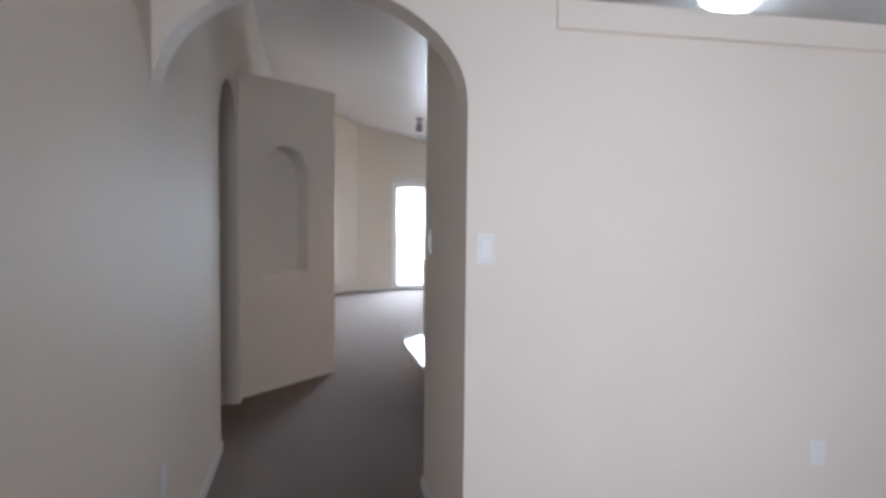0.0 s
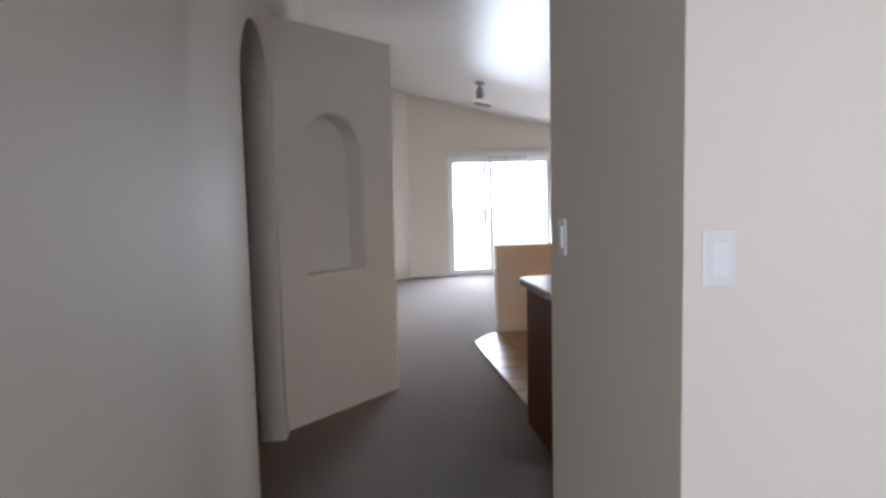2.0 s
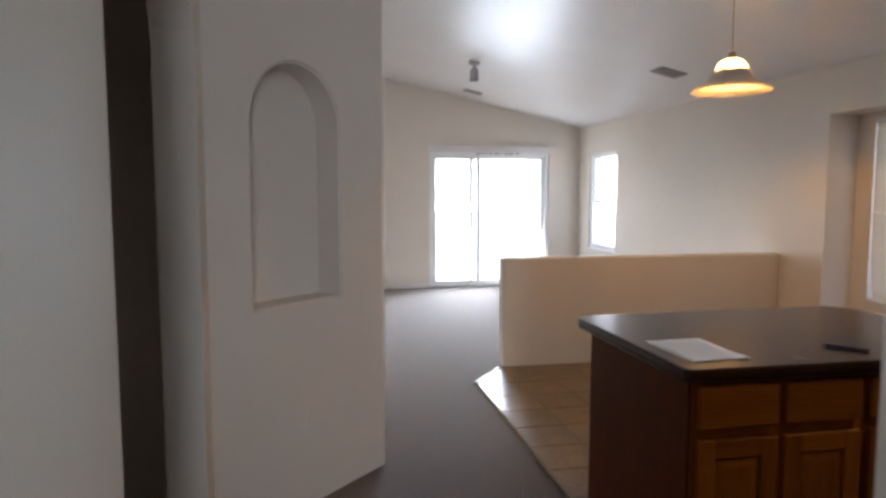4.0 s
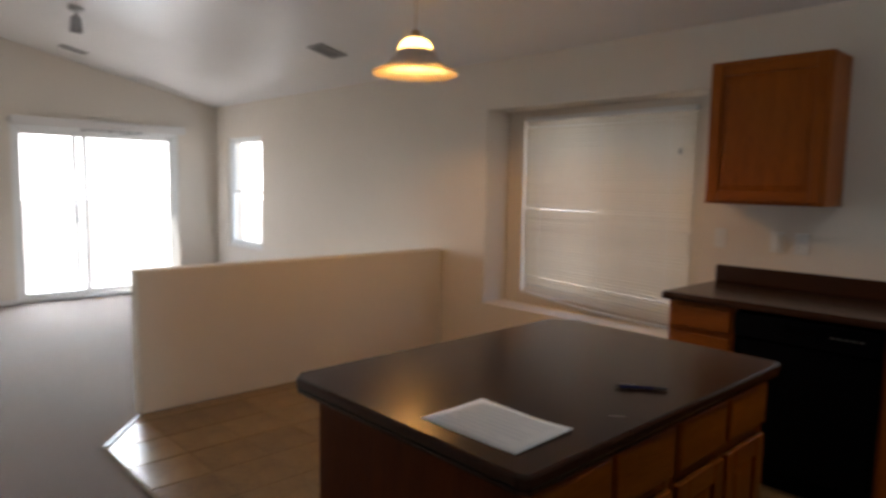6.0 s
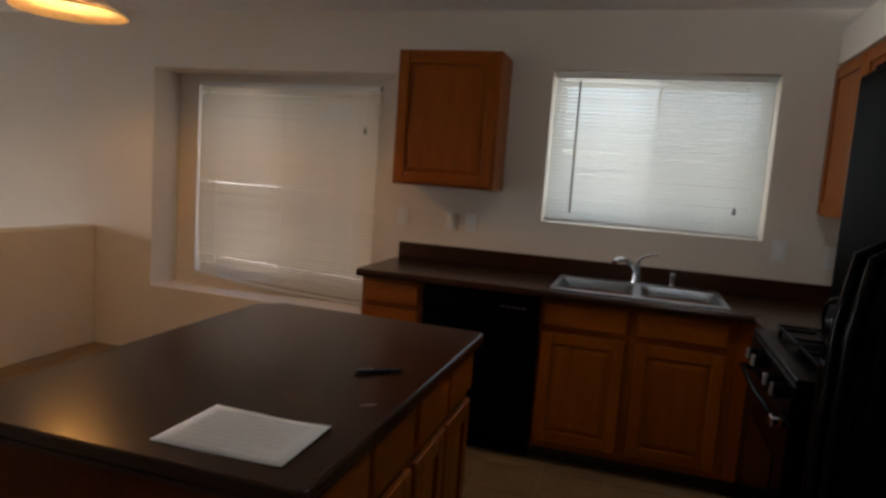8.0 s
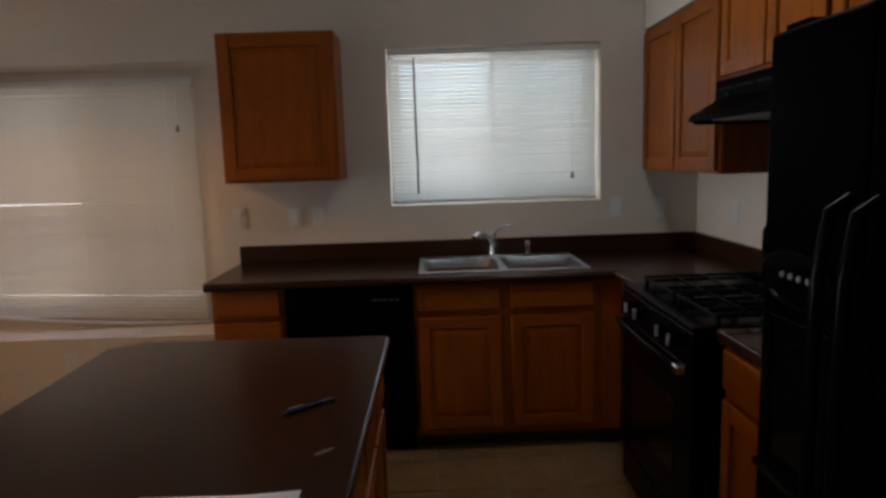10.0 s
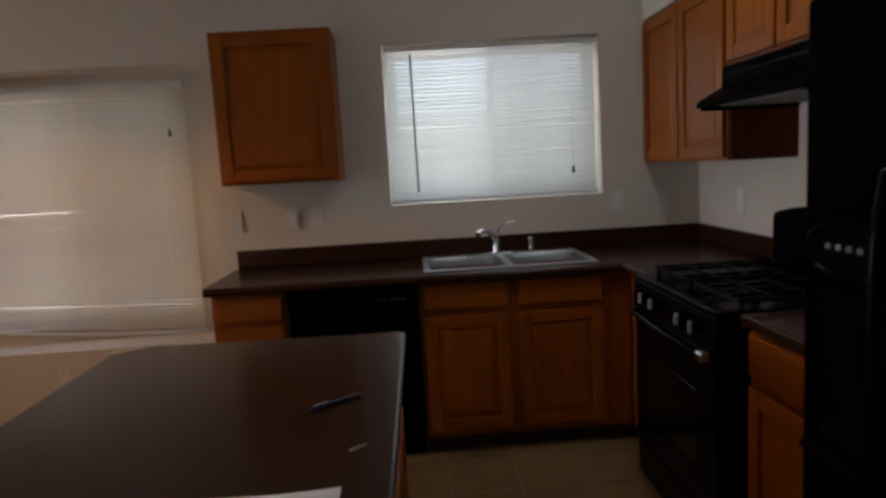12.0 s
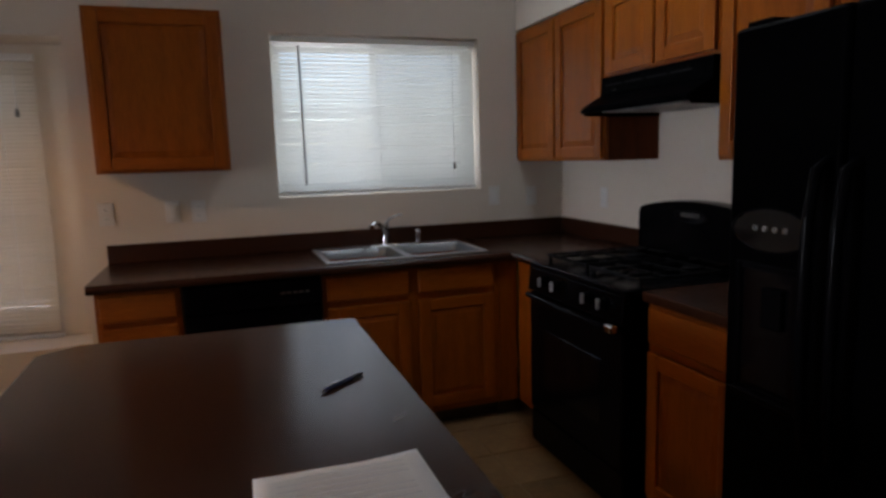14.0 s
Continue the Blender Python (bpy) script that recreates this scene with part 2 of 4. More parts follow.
def wall_mesh(axis, near, far, u0, u1, top, holes=(), sloped=False):
    """A wall square to axis between near and far, from u0 to u1, with rectangular holes (u0, u1, z0, z1) through it."""
    us = sorted({u0, u1, *[h[i] for h in holes for i in (0, 1)]})
    zs = sorted({0.0, top, *[h[i] for h in holes for i in (2, 3)]})
    bm = bmesh.new()
    cache = {}

    def v(w, u, z):
        k = (w, round(u, 4), round(z, 4))
        if k not in cache:
            p = (w, u, z) if axis == "x" else (u, w, z)
            if sloped and z == top:
                p = (p[0], p[1], ceil_z(p[0]) + 0.02)
            cache[k] = bm.verts.new(p)
        return cache[k]

    def solid(i, j):
        if not (0 <= i < len(us) - 1 and 0 <= j < len(zs) - 1):
            return False
        cu, cz = (us[i] + us[i + 1]) / 2, (zs[j] + zs[j + 1]) / 2
        return not any(h[0] < cu < h[1] and h[2] < cz < h[3] for h in holes)
    for i in range(len(us) - 1):
        for j in range(len(zs) - 1):
            if not solid(i, j):
                continue
            a, b, c, d = us[i], us[i + 1], zs[j], zs[j + 1]
            for w in (near, far):
                bm.faces.new((v(w, a, c), v(w, b, c), v(w, b, d), v(w, a, d)))
            for di, dj, p, q in ((-1, 0, (a, c), (a, d)), (1, 0, (b, c), (b, d)), (0, -1, (a, c), (b, c)), (0, 1, (a, d), (b, d))):
                if not solid(i + di, j + dj):
                    bm.faces.new((v(near, *p), v(near, *q), v(far, *q), v(far, *p)))
    return bm


def arch_points(c, half, z0, spring, rise, n=20):
    """An arched outline: up one side, over the crown, down the other."""
    pts = [(c - half, z0)]
    for i in range(n + 1):
        a = math.pi * (1 - i / n)
        pts.append((c + half * math.cos(a), spring + rise * math.sin(a)))
    pts.append((c + half, z0))
    return pts


def arched_wall(axis, near, far, u0, u1, top, c, half, spring, rise, sloped=False, n=20, z0=0.0, against=False):
    """A wall with an arched opening from the floor; its soffit is part of the mesh."""
    bm = bmesh.new()
    pts = arch_points(c, half, z0, spring, rise, n)

    def P(w, u, z):
        return (w, u, z) if axis == "x" else (u, w, z)

    def T(u):
        return ceil_z(u) + 0.02 if sloped and axis == "y" else top
    grid = {}
    for w in (near, far):
        lo = [bm.verts.new(P(w, *p)) for p in pts]
        hi = [bm.verts.new(P(w, p[0], T(p[0]))) for p in pts]
        grid[w] = lo
        for i in range(1, len(pts) - 2):
            bm.faces.new((lo[i], lo[i + 1], hi[i + 1], hi[i]))
        for side, k, kk in ((u0, 0, 1), (u1, -1, -2)):
            if abs(side - pts[k][0]) > 1e-4:
                e = [bm.verts.new(P(w, side, z0)), bm.verts.new(P(w, side, pts[kk][1])), bm.verts.new(P(w, side, T(side)))]
                bm.faces.new((e[0], lo[k], lo[kk], e[1]))
                bm.faces.new((e[1], lo[kk], hi[kk], e[2]))
    for i in range(1 if against else 0, len(pts) - 1):
        bm.faces.new((grid[near][i], grid[near][i + 1], grid[far][i + 1], grid[far][i]))
    return bm


# ---------------------------------------------------------------- structure
EAST, NORTH, WEST, SOUTH = 0.0, 9.57, -4.39, -7.0
RANGE_WALL_BACK, RANGE_WALL = -0.2, 0.0
structure(part("ground", box((-60, -60, -0.35), (60, 60, -0.25)), M_SAND), "dry sandy ground outside the house")
# Emitting plane added to whiten the view through the patio door.
structure(part("backdrop", box((-58, 56, -0.25), (58, 56.5, 24)), M_BACKGLOW), "white glowing backdrop added to burn out the patio door view")
structure(part("patio_slab", box((-4.6, 9.80, -0.249), (2.0, 13.4, -0.03), 0.01), M_CONC), "pale concrete patio outside the sliding door")
structure(part("floor", box((-6.2, SOUTH - 0.2, -0.24), (0.2, NORTH + 0.2, 0.0)), M_CARPET), "worn taupe cut-pile carpet with faint stains")

bm = wall_mesh("x", EAST, EAST + 0.2, SOUTH - 0.2, NORTH + 0.2, ceil_z(0) + 0.02,
               [(0.560, 1.760, 1.213, 2.094), (2.745, 4.54, 0.50, 2.05), (8.28, 9.19, 0.616, 2.006)])
structure(part("wall_east", bm, M_WALL), "off-white painted drywall with orange-peel texture")
# the bay pushed out of the east wall
bay = part("wall_bay", box((0.2, 2.645, 0.36), (0.52, 4.64, 0.50)), M_WALL)
structure(bay, "shallow boxed bay with painted sill and soffit")
part("soffit", box((0.2, 2.645, 2.05), (0.52, 4.64, 2.19)), M_WALL, bay)
part("side_wall", box((0.2, 2.645, 0.50), (0.52, 2.745, 2.05)), M_WALL, bay)
part("side_wall", box((0.2, 4.54, 0.50), (0.52, 4.64, 2.05)), M_WALL, bay)
part("front_wall", box((0.27, 4.375, 0.50), (0.42, 4.54, 2.05)), M_WALL, bay)
part("front_wall", box((0.27, 2.745, 0.50), (0.42, 2.945, 2.05)), M_WALL, bay)
part("front_wall", box((0.27, 2.945, 0.50), (0.42, 4.375, 0.575)), M_WALL, bay)
part("front_wall", box((0.27, 2.945, 1.985), (0.42, 4.375, 2.05)), M_WALL, bay)

bm = wall_mesh("y", NORTH, NORTH + 0.2, -4.59, EAST, 3.5, [(-2.36, -0.50, 0.0, 2.04)], sloped=True)
structure(part("wall_north", bm, M_WALL), "painted drywall around the sliding patio door")
structure(part("wall_corner", prism([(-3.02, 9.57), (-3.14, 9.57), (-4.39, 8.32), (-4.39, 8.20)], 0, 3.3), M_WALL), "angled drywall across the living room corner")
bm = wall_mesh("y", SOUTH - 0.2, SOUTH, -4.59, EAST, 3.5, sloped=True)
structure(part("wall_south", bm, M_WALL), "painted drywall closing the entry room")

# west wall, with the arched way into the dark side hall
# The window hole is made up, an opening for the added entry light.
bm = wall_mesh("x", WEST - 0.14, WEST, SOUTH, 1.40, 3.42, [(-5.55, -3.65, 0.62, 2.05)])
structure(part("wall_west", bm, M_WALL), "satin painted drywall along the hall, with an added window hole out of view")
bm = arched_wall("x", WEST - 0.14, WEST, 1.40, 2.586, 3.42, 1.945, 0.49, 1.93, 0.38)
structure(part("wall_west_arch", bm, M_WALL), "hall wall with an arched opening")
structure(part("wall_west_living", wall_mesh("x", WEST - 0.14, WEST, 2.586, NORTH, 3.42), M_WALL), "painted drywall of the living room")
side = part("wall_side_hall", box((-6.1, 1.0, 0), (-6.0, 3.2, 2.45)), M_WALL)
structure(side, "dim walls of the side hall")
part("end_wall", box((-6.0, 1.0, 0), (WEST - 0.14, 1.1, 2.45)), M_WALL, side)
part("end_wall", box((-6.0, 3.1, 0), (WEST - 0.14, 3.2, 2.45)), M_WALL, side)
# Assumed door: its dark brown stands in for the dim arch opening.
dh = structure(part("door_side_hall_assumed", box((-5.80, 3.062, 0.01), (-4.98, 3.098, 2.03), 0.003), M_OAKD), "assumed dark wooden door standing in for the brown gloom of the side hall")
part("casing", box((-5.87, 3.075, 0.0), (-5.802, 3.0985, 2.10), 0.004), M_TRIM, dh)
part("casing", box((-4.978, 3.075, 0.0), (-4.91, 3.0985, 2.10), 0.004), M_TRIM, dh)
part("casing", box((-5.802, 3.075, 2.032), (-4.978, 3.0985, 2.10), 0.004), M_TRIM, dh)
part("door_handle", lathe([(0.026, 0.0), (0.012, -0.012), (0.012, -0.03), (0.026, -0.04), (0.022, -0.058), (0.004, -0.062)], (-5.73, 3.062, 0.95), 16, True, "y"), M_BRASS, dh, smooth=True)
structure(part("ceiling_side_hall", box((-6.1, 1.0, 2.45), (WEST - 0.14, 3.2, 2.55)), M_CEIL), "flat side hall ceiling")

# arch between entry and hall, and the fridge side wall
bm = arched_wall("y", RANGE_WALL_BACK, -0.05, WEST, -2.935, 3.5, -3.835, 0.555, 1.86, 0.41, sloped=True, n=28, against=True)
structure(part("wall_arch", bm, M_WALL), "white drywall with a rounded arch into the hall")
structure(part("wall_fridge_side", prism([(-3.28, -0.05), (-3.13, -0.05), (-3.13, 0.688), (-3.142, 0.70), (-3.266, 0.70), (-3.276, 0.696), (-3.28, 0.686)], 0, 3.15), M_WALL), "short drywall return beside the refrigerator")
# half-open wall behind the range, with a ledge on top
structure(part("wall_range", box((-2.935, RANGE_WALL_BACK + 0.010, 0), (EAST, RANGE_WALL, 2.27)), M_WALL), "white drywall that stops below the vaulted ceiling")
structure(part("wall_range_end", box((-3.13, -0.05, 0), (-2.935, RANGE_WALL, 2.9)), M_WALL), "drywall behind the refrigerator")
structure(part("ledge_trim", box((-2.933, RANGE_WALL_BACK - 0.012, 2.16), (EAST, RANGE_WALL_BACK + 0.0095, 2.275), 0.006), M_WALL), "drywall band along the ledge")
structure(part("soffit_kitchen", box((-3.13, 0.002, 2.145), (-0.002, 0.318, 2.33), 0.006), M_WALL), "drywall soffit above the kitchen cabinets")

# 45 degree plant-shelf wall with the niche
A, B = Vector((-4.39, 2.586, 0)), Vector((-3.66, 3.316, 0))
ALONG = (B - A).normalized()
OUT = Vector((ALONG.y, -ALONG.x, 0))
LEN = (B - A).length
NICHE_C, NICHE_H, NICHE_Z, NICHE_S = 0.477, 0.267, 0.932, 1.722


def on_wall(u, d, z):
    return A + ALONG * u - OUT * d + Vector((0, 0, z))


def niche_wall():
    bm = bmesh.new()
    pts = arch_points(NICHE_C, NICHE_H, NICHE_Z, NICHE_S, 0.27, 22)
    top = 2.515
    V = lambda u, d, z: bm.verts.new(on_wall(u, d, z))
    lo, hi = [V(p[0], 0, p[1]) for p in pts], [V(p[0], 0, top) for p in pts]
    n = len(pts)
    rims = [lo]
    for k in (1, 2, 3, 4):
        a = math.pi / 2 * k / 4
        inset, deep = 0.012 * (1 - math.cos(a)), 0.012 * math.sin(a)
        q = arch_points(NICHE_C, NICHE_H - inset, NICHE_Z + inset, NICHE_S, 0.27 - inset, 22)
        rims.append([V(p[0], deep, p[1]) for p in q])
    inner = arch_points(NICHE_C, NICHE_H - 0.012, NICHE_Z + 0.012, NICHE_S, 0.258, 22)
    for i in range(1, n - 2):
        bm.faces.new((lo[i], lo[i + 1], hi[i + 1], hi[i]))
    l, r = [V(0, 0, z) for z in (0, NICHE_Z, NICHE_S, top)], [V(LEN, 0, z) for z in (0, NICHE_Z, NICHE_S, top)]
    bm.faces.new((l[1], lo[0], lo[1], l[2])), bm.faces.new((l[2], lo[1], hi[1], l[3]))
    bm.faces.new((r[1], lo[-1], lo[-2], r[2])), bm.faces.new((r[2], lo[-2], hi[-2], r[3]))
    bl, br = V(NICHE_C - NICHE_H, 0, 0), V(NICHE_C + NICHE_H, 0, 0)
    bm.faces.new((l[0], bl, lo[0], l[1])), bm.faces.new((br, r[0], r[1], lo[-1])), bm.faces.new((bl, br, lo[-1], lo[0]))
    back = [V(p[0], 0.15, p[1]) for p in inner]
    for p, q in zip(rims, rims[1:] + [back]):
        for i in range(n):
            bm.faces.new((p[i], p[(i + 1) % n], q[(i + 1) % n], q[i]))
    bm.faces.new(back)
    # rounded free corner and the rest of the block
    ring = [B, B + Vector((0.012, 0.022, 0)), Vector((-3.645, 3.385, 0)), Vector((-3.645, 5.1, 0)), Vector((WEST, 5.1, 0)), A]
    for p, q in zip(ring, ring[1:]):
        vs = [bm.verts.new(p), bm.verts.new(q), bm.verts.new(q + Vector((0, 0, top))), bm.verts.new(p + Vector((0, 0, top)))]
        bm.faces.new(vs)
    bm.faces.new([bm.verts.new(p + Vector((0, 0, top))) for p in ring])
    bmesh.ops.remove_doubles(bm, verts=bm.verts, dist=0.0005)
    return bm


structure(part("wall_niche", niche_wall(), M_WALL), "angled drywall with an arched display niche and plant shelf top")

# pony wall between dining area and living room
structure(part("wall_pony", box((-2.523, 5.033, 0), (EAST, 5.15, 0.90), 0.018, 3), M_WALL), "low drywall partition with rounded edges")

# ceiling: one sloped slab
bm = bmesh.new()
vs = []
for x in (-4.6, 0.22):
    for y in (SOUTH - 0.2, NORTH + 0.2):
        for dz in (0, 0.15):
            vs.append(bm.verts.new((x, y, ceil_z(x) + dz)))
for f in ((0, 1, 3, 2), (4, 5, 7, 6), (0, 1, 5, 4), (2, 3, 7, 6), (0, 2, 6, 4), (1, 3, 7, 5)):
    bm.faces.new([vs[i] for i in f])
structure(part("ceiling", bm, M_CEIL), "vaulted drywall ceiling with knockdown texture")

# baseboards
for a, b in (((WEST, SOUTH, 0.001), (WEST + 0.013, 1.45, 0.07)), ((-3.293, -0.19, 0.001), (-3.2801, 0.70, 0.07)), ((-3.28, -0.213, 0.001), (0, -0.2001, 0.07)),
             ((WEST, 2.44, 0.001), (WEST + 0.013, 2.57, 0.07)), ((-2.36, NORTH - 0.012, 0.001), (-3.0, NORTH - 0.0001, 0.06)), ((-0.5, NORTH - 0.012, 0.001), (0, NORTH - 0.0001, 0.06)),
             ((-0.013, 5.152, 0.001), (-0.0001, NORTH - 0.013, 0.06))):
    structure(part("baseboard", box(a, b, 0.004), M_TRIM), "low painted baseboard")

# ---------------------------------------------------------------- windows and doors
def face_point(face, plane, u, d, z):
    """A point on a front: u along the wall, d out of the front, z up. face is where the front looks."""
    return {"W": (plane - d, u, z), "N": (u, plane + d, z), "S": (u, plane - d, z)}[face]


def fbox(face, plane, u0, u1, d0, d1, z0, z1, bevel=0.0, seg=2):
    return box(face_point(face, plane, u0, d0, z0), face_point(face, plane, u1, d1, z1), bevel, seg)


def ring_frame(face, plane, u0, u1, d0, d1, z0, z1, w, bevel=0.003):
    bm = bmesh.new()
    for a, b, c, d in ((u0, u0 + w, z0, z1), (u1 - w, u1, z0, z1), (u0 + w, u1 - w, z0, z0 + w), (u0 + w, u1 - w, z1 - w, z1)):
        add_box(bm, face_point(face, plane, a, d0, c), face_point(face, plane, b, d1, d), bevel, 1)
    return bm


def pane(name, face, plane, u0, u1, d, z0, z1, parent):
    ob = part(name, fbox(face, plane, u0, u1, d, d + 0.004, z0, z1), M_GLASS, parent)
    ob.visible_shadow = False
    return ob


def window(name, plane, u0, u1, z0, z1, label, upright=True):
    """A vinyl window in the east wall: outer frame, two sashes and their panes."""
    w = structure(part(name, ring_frame("W", plane, u0, u1, -0.07, 0.0, z0, z1, 0.035), M_VINYL), label)
    m = (u0 + u1) / 2 if upright else (z0 + z1) / 2
    halves = [(u0 + 0.036, m + 0.015, z0 + 0.036, z1 - 0.036), (m - 0.015, u1 - 0.036, z0 + 0.036, z1 - 0.036)] if upright else \
        [(u0 + 0.036, u1 - 0.036, z0 + 0.036, m + 0.015), (u0 + 0.036, u1 - 0.036, m - 0.015, z1 - 0.036)]
    for i, (a, b, c, d) in enumerate(halves):
        s = part("sash", ring_frame("W", plane, a, b, -0.03 - 0.03 * i, -0.005 - 0.03 * i, c, d, 0.03), M_VINYL, w)
        pane("pane", "W", plane, a + 0.03, b - 0.03, -0.02 - 0.03 * i, c + 0.03, d - 0.03, s)
    return w


window("window_sink", 0.16, 0.560, 1.760, 1.213, 2.094, "white vinyl sliding window over the sink")
window("window_bay", 0.36, 2.945, 4.375, 0.575, 1.985, "white vinyl sliding window in the bay")
window("window_side", 0.025, 8.28, 9.19, 0.616, 2.006, "white vinyl window beside the patio door", upright=False)
window_sill = structure(part("sill", box((-0.025, 8.25, 0.595), (-0.001, 9.22, 0.6158), 0.005), M_TRIM), "painted sill under the side window")
for nm, a, b in (("window_screen", (0.424, 2.98, 0.61), (0.427, 3.66, 1.95)), ("window_screen", (0.224, 0.60, 1.25), (0.227, 1.15, 2.05))):
    sc = part(nm, box(a, b), M_SCREEN)
    structure(sc, "grey insect screen outside the window")
# Frame for the made-up entry opening, never in view.
structure(part("window_entry_added", ring_frame("W", WEST - 0.05, -5.55, -3.65, 0.0, 0.07, 0.62, 2.05, 0.05), M_VINYL), "white vinyl frame of an added, unseen entry window")

# sliding patio door
pd = structure(part("door_patio", ring_frame("S", NORTH + 0.15, -2.36, -0.50, 0.0, 0.13, 0.0, 2.04, 0.045), M_VINYL), "white framed sliding glass patio door")
for i, (a, b) in enumerate(((-2.315, -1.57), (-1.735, -0.545))):
    s = part("panel", ring_frame("S", NORTH + 0.10, a, b, 0.03 - 0.04 * i, 0.065 - 0.04 * i, 0.046, 1.995, 0.06), M_VINYL, pd)
    pane("pane", "S", NORTH + 0.10, a + 0.06, b - 0.06, 0.045 - 0.04 * i, 0.106, 1.935, s)
part("door_handle", tube([(-1.705, NORTH + 0.03, 0.92), (-1.705, NORTH - 0.01, 0.94), (-1.705, NORTH - 0.01, 1.10), (-1.705, NORTH + 0.03, 1.12)], 0.010), M_BLACK, pd, "dark pull handle")
part("track", box((-2.36, NORTH - 0.01, 0.002), (-0.50, NORTH + 0.02, 0.022), 0.004), M_FIXT, pd, "low aluminium floor track")
val = thing("vertical_blind_rail", (-1.4, NORTH, 2.04), "white blind headrail with bare clips above the patio door", "blind rail")
part("headrail", box((-2.37, NORTH - 0.075, 2.045), (-0.44, NORTH - 0.003, 2.12), 0.006), M_TRIM, val)
for i in range(13):
    x = -1.66 + i * 0.055 + random.uniform(-0.012, 0.012)
    part("clip", box((x, NORTH - 0.050, 2.045 - random.uniform(0.03, 0.06)), (x + 0.03, NORTH - 0.044, 2.0448)), M_FIXT, val)
part("valance", box((-2.37, NORTH - 0.088, 2.03), (-0.44, NORTH - 0.078, 2.13), 0.003), M_TRIM, val)


# ---------------------------------------------------------------- blinds
def blind(name, x, u0, u1, z0, z1, pitch, tilt, material, label, gaps=(), wand=None, cord=None, drop=0.0, open_below=0.0):
    """A mini blind. gaps: (height, extra, roll in degrees of the slats just above it); drop: how much lower the bottom hangs at u0."""
    th = thing(name, (x, (u0 + u1) / 2, z0), label, "blind")
    part("headrail", box((x - 0.018, u0, z1 - 0.035), (x + 0.018, u1, z1), 0.003), M_VINYL, th)
    bm = bmesh.new()
    w, n, m = 0.0255, 4, 8
    rows = []
    for j in range(m + 1):
        f = j / m
        rows.append([bm.verts.new((0.0022 * (1 - (2 * k / n - 1) ** 2), (f - 0.5) * (u1 - u0 - 0.012), (k / n - 0.5) * w)) for k in range(n + 1)])
    for a, b in zip(rows, rows[1:]):
        for k in range(n):
            bm.faces.new((a[k], a[k + 1], b[k + 1], b[k]))
    slat = mesh_of("slat", bm, material, True)
    full = math.degrees(math.atan2(drop, u1 - u0))
    z = z0 + 0.032
    roll = 0.0
    while z < z1 - 0.04:
        o = new("slat", slat)
        o.parent = th
        o.matrix_parent_inverse = Matrix.Translation(-th.location)
        low = max(0.0, 1 - (z - z0) / 0.45)
        o.matrix_basis = pose(x, (u0 + u1) / 2, z - drop / 2 * low, random.gauss(0, 0.06) + full * low + roll, tilt + open_below * low + random.gauss(0, 2.2), random.gauss(0, 0.05))
        z += pitch
        roll *= 0.75
        for g0, extra, turn in gaps:
            if z - pitch < g0 <= z:
                z += extra
                roll = turn
    sag = 0.25 * drop
    rail = [(x, u0 + (u1 - u0) * k / 12, z0 + 0.012 - drop * (1 - k / 12) - sag * math.sin(math.pi * k / 12)) for k in range(13)]
    part("bottom_rail", tube(rail, 0.011, 8), M_VINYL, th, smooth=True)
    for f in (0.12, 0.5, 0.88):
        y = u0 + (u1 - u0) * f
        part("ladder_cord", tube([(x - 0.015, y, z0 + 0.02), (x - 0.015, y, z1 - 0.03)], 0.0012, 5), M_VINYL, th)
    if wand:
        part("tilt_wand", tube([(x - 0.028, wand[0], z1 - 0.05), (x - 0.030, wand[0] - 0.004, wand[1])], 0.0048, 8), M_CORD, th, "grey plastic tilt wand")
    if cord:
        c = part("pull_cord", tube([(x - 0.024, cord[0], z1 - 0.04), (x - 0.026, cord[0], cord[1])], 0.0016, 6), M_VINYL, th)
        part("tassel", lathe([(0.003, 0.012), (0.008, 0.0), (0.011, -0.025), (0.008, -0.03)], (x - 0.026, cord[0], cord[1]), 10, True), M_CORD, c, "small dark cord tassel")
    return th


blind("window_blind", 0.055, 0.572, 1.752, 1.220, 2.088, 0.0222, 32, M_SLAT, "closed white mini blind hung in the sink window", wand=(1.605, 1.28), cord=(0.715, 1.37))
blind("window_blind", 0.250, 2.925, 4.345, 0.585, 1.998, 0.0205, 5, M_SLATB, "closed cream mini blind sagging in the bay window", gaps=((1.265, 0.0065, 0.34), (0.83, 0.002, 0.2), (0.74, 0.003, 0.25), (0.66, 0.003, 0.25), (1.915, 0.008, 0.35)), cord=(3.02, 1.71), drop=0.085, open_below=48)


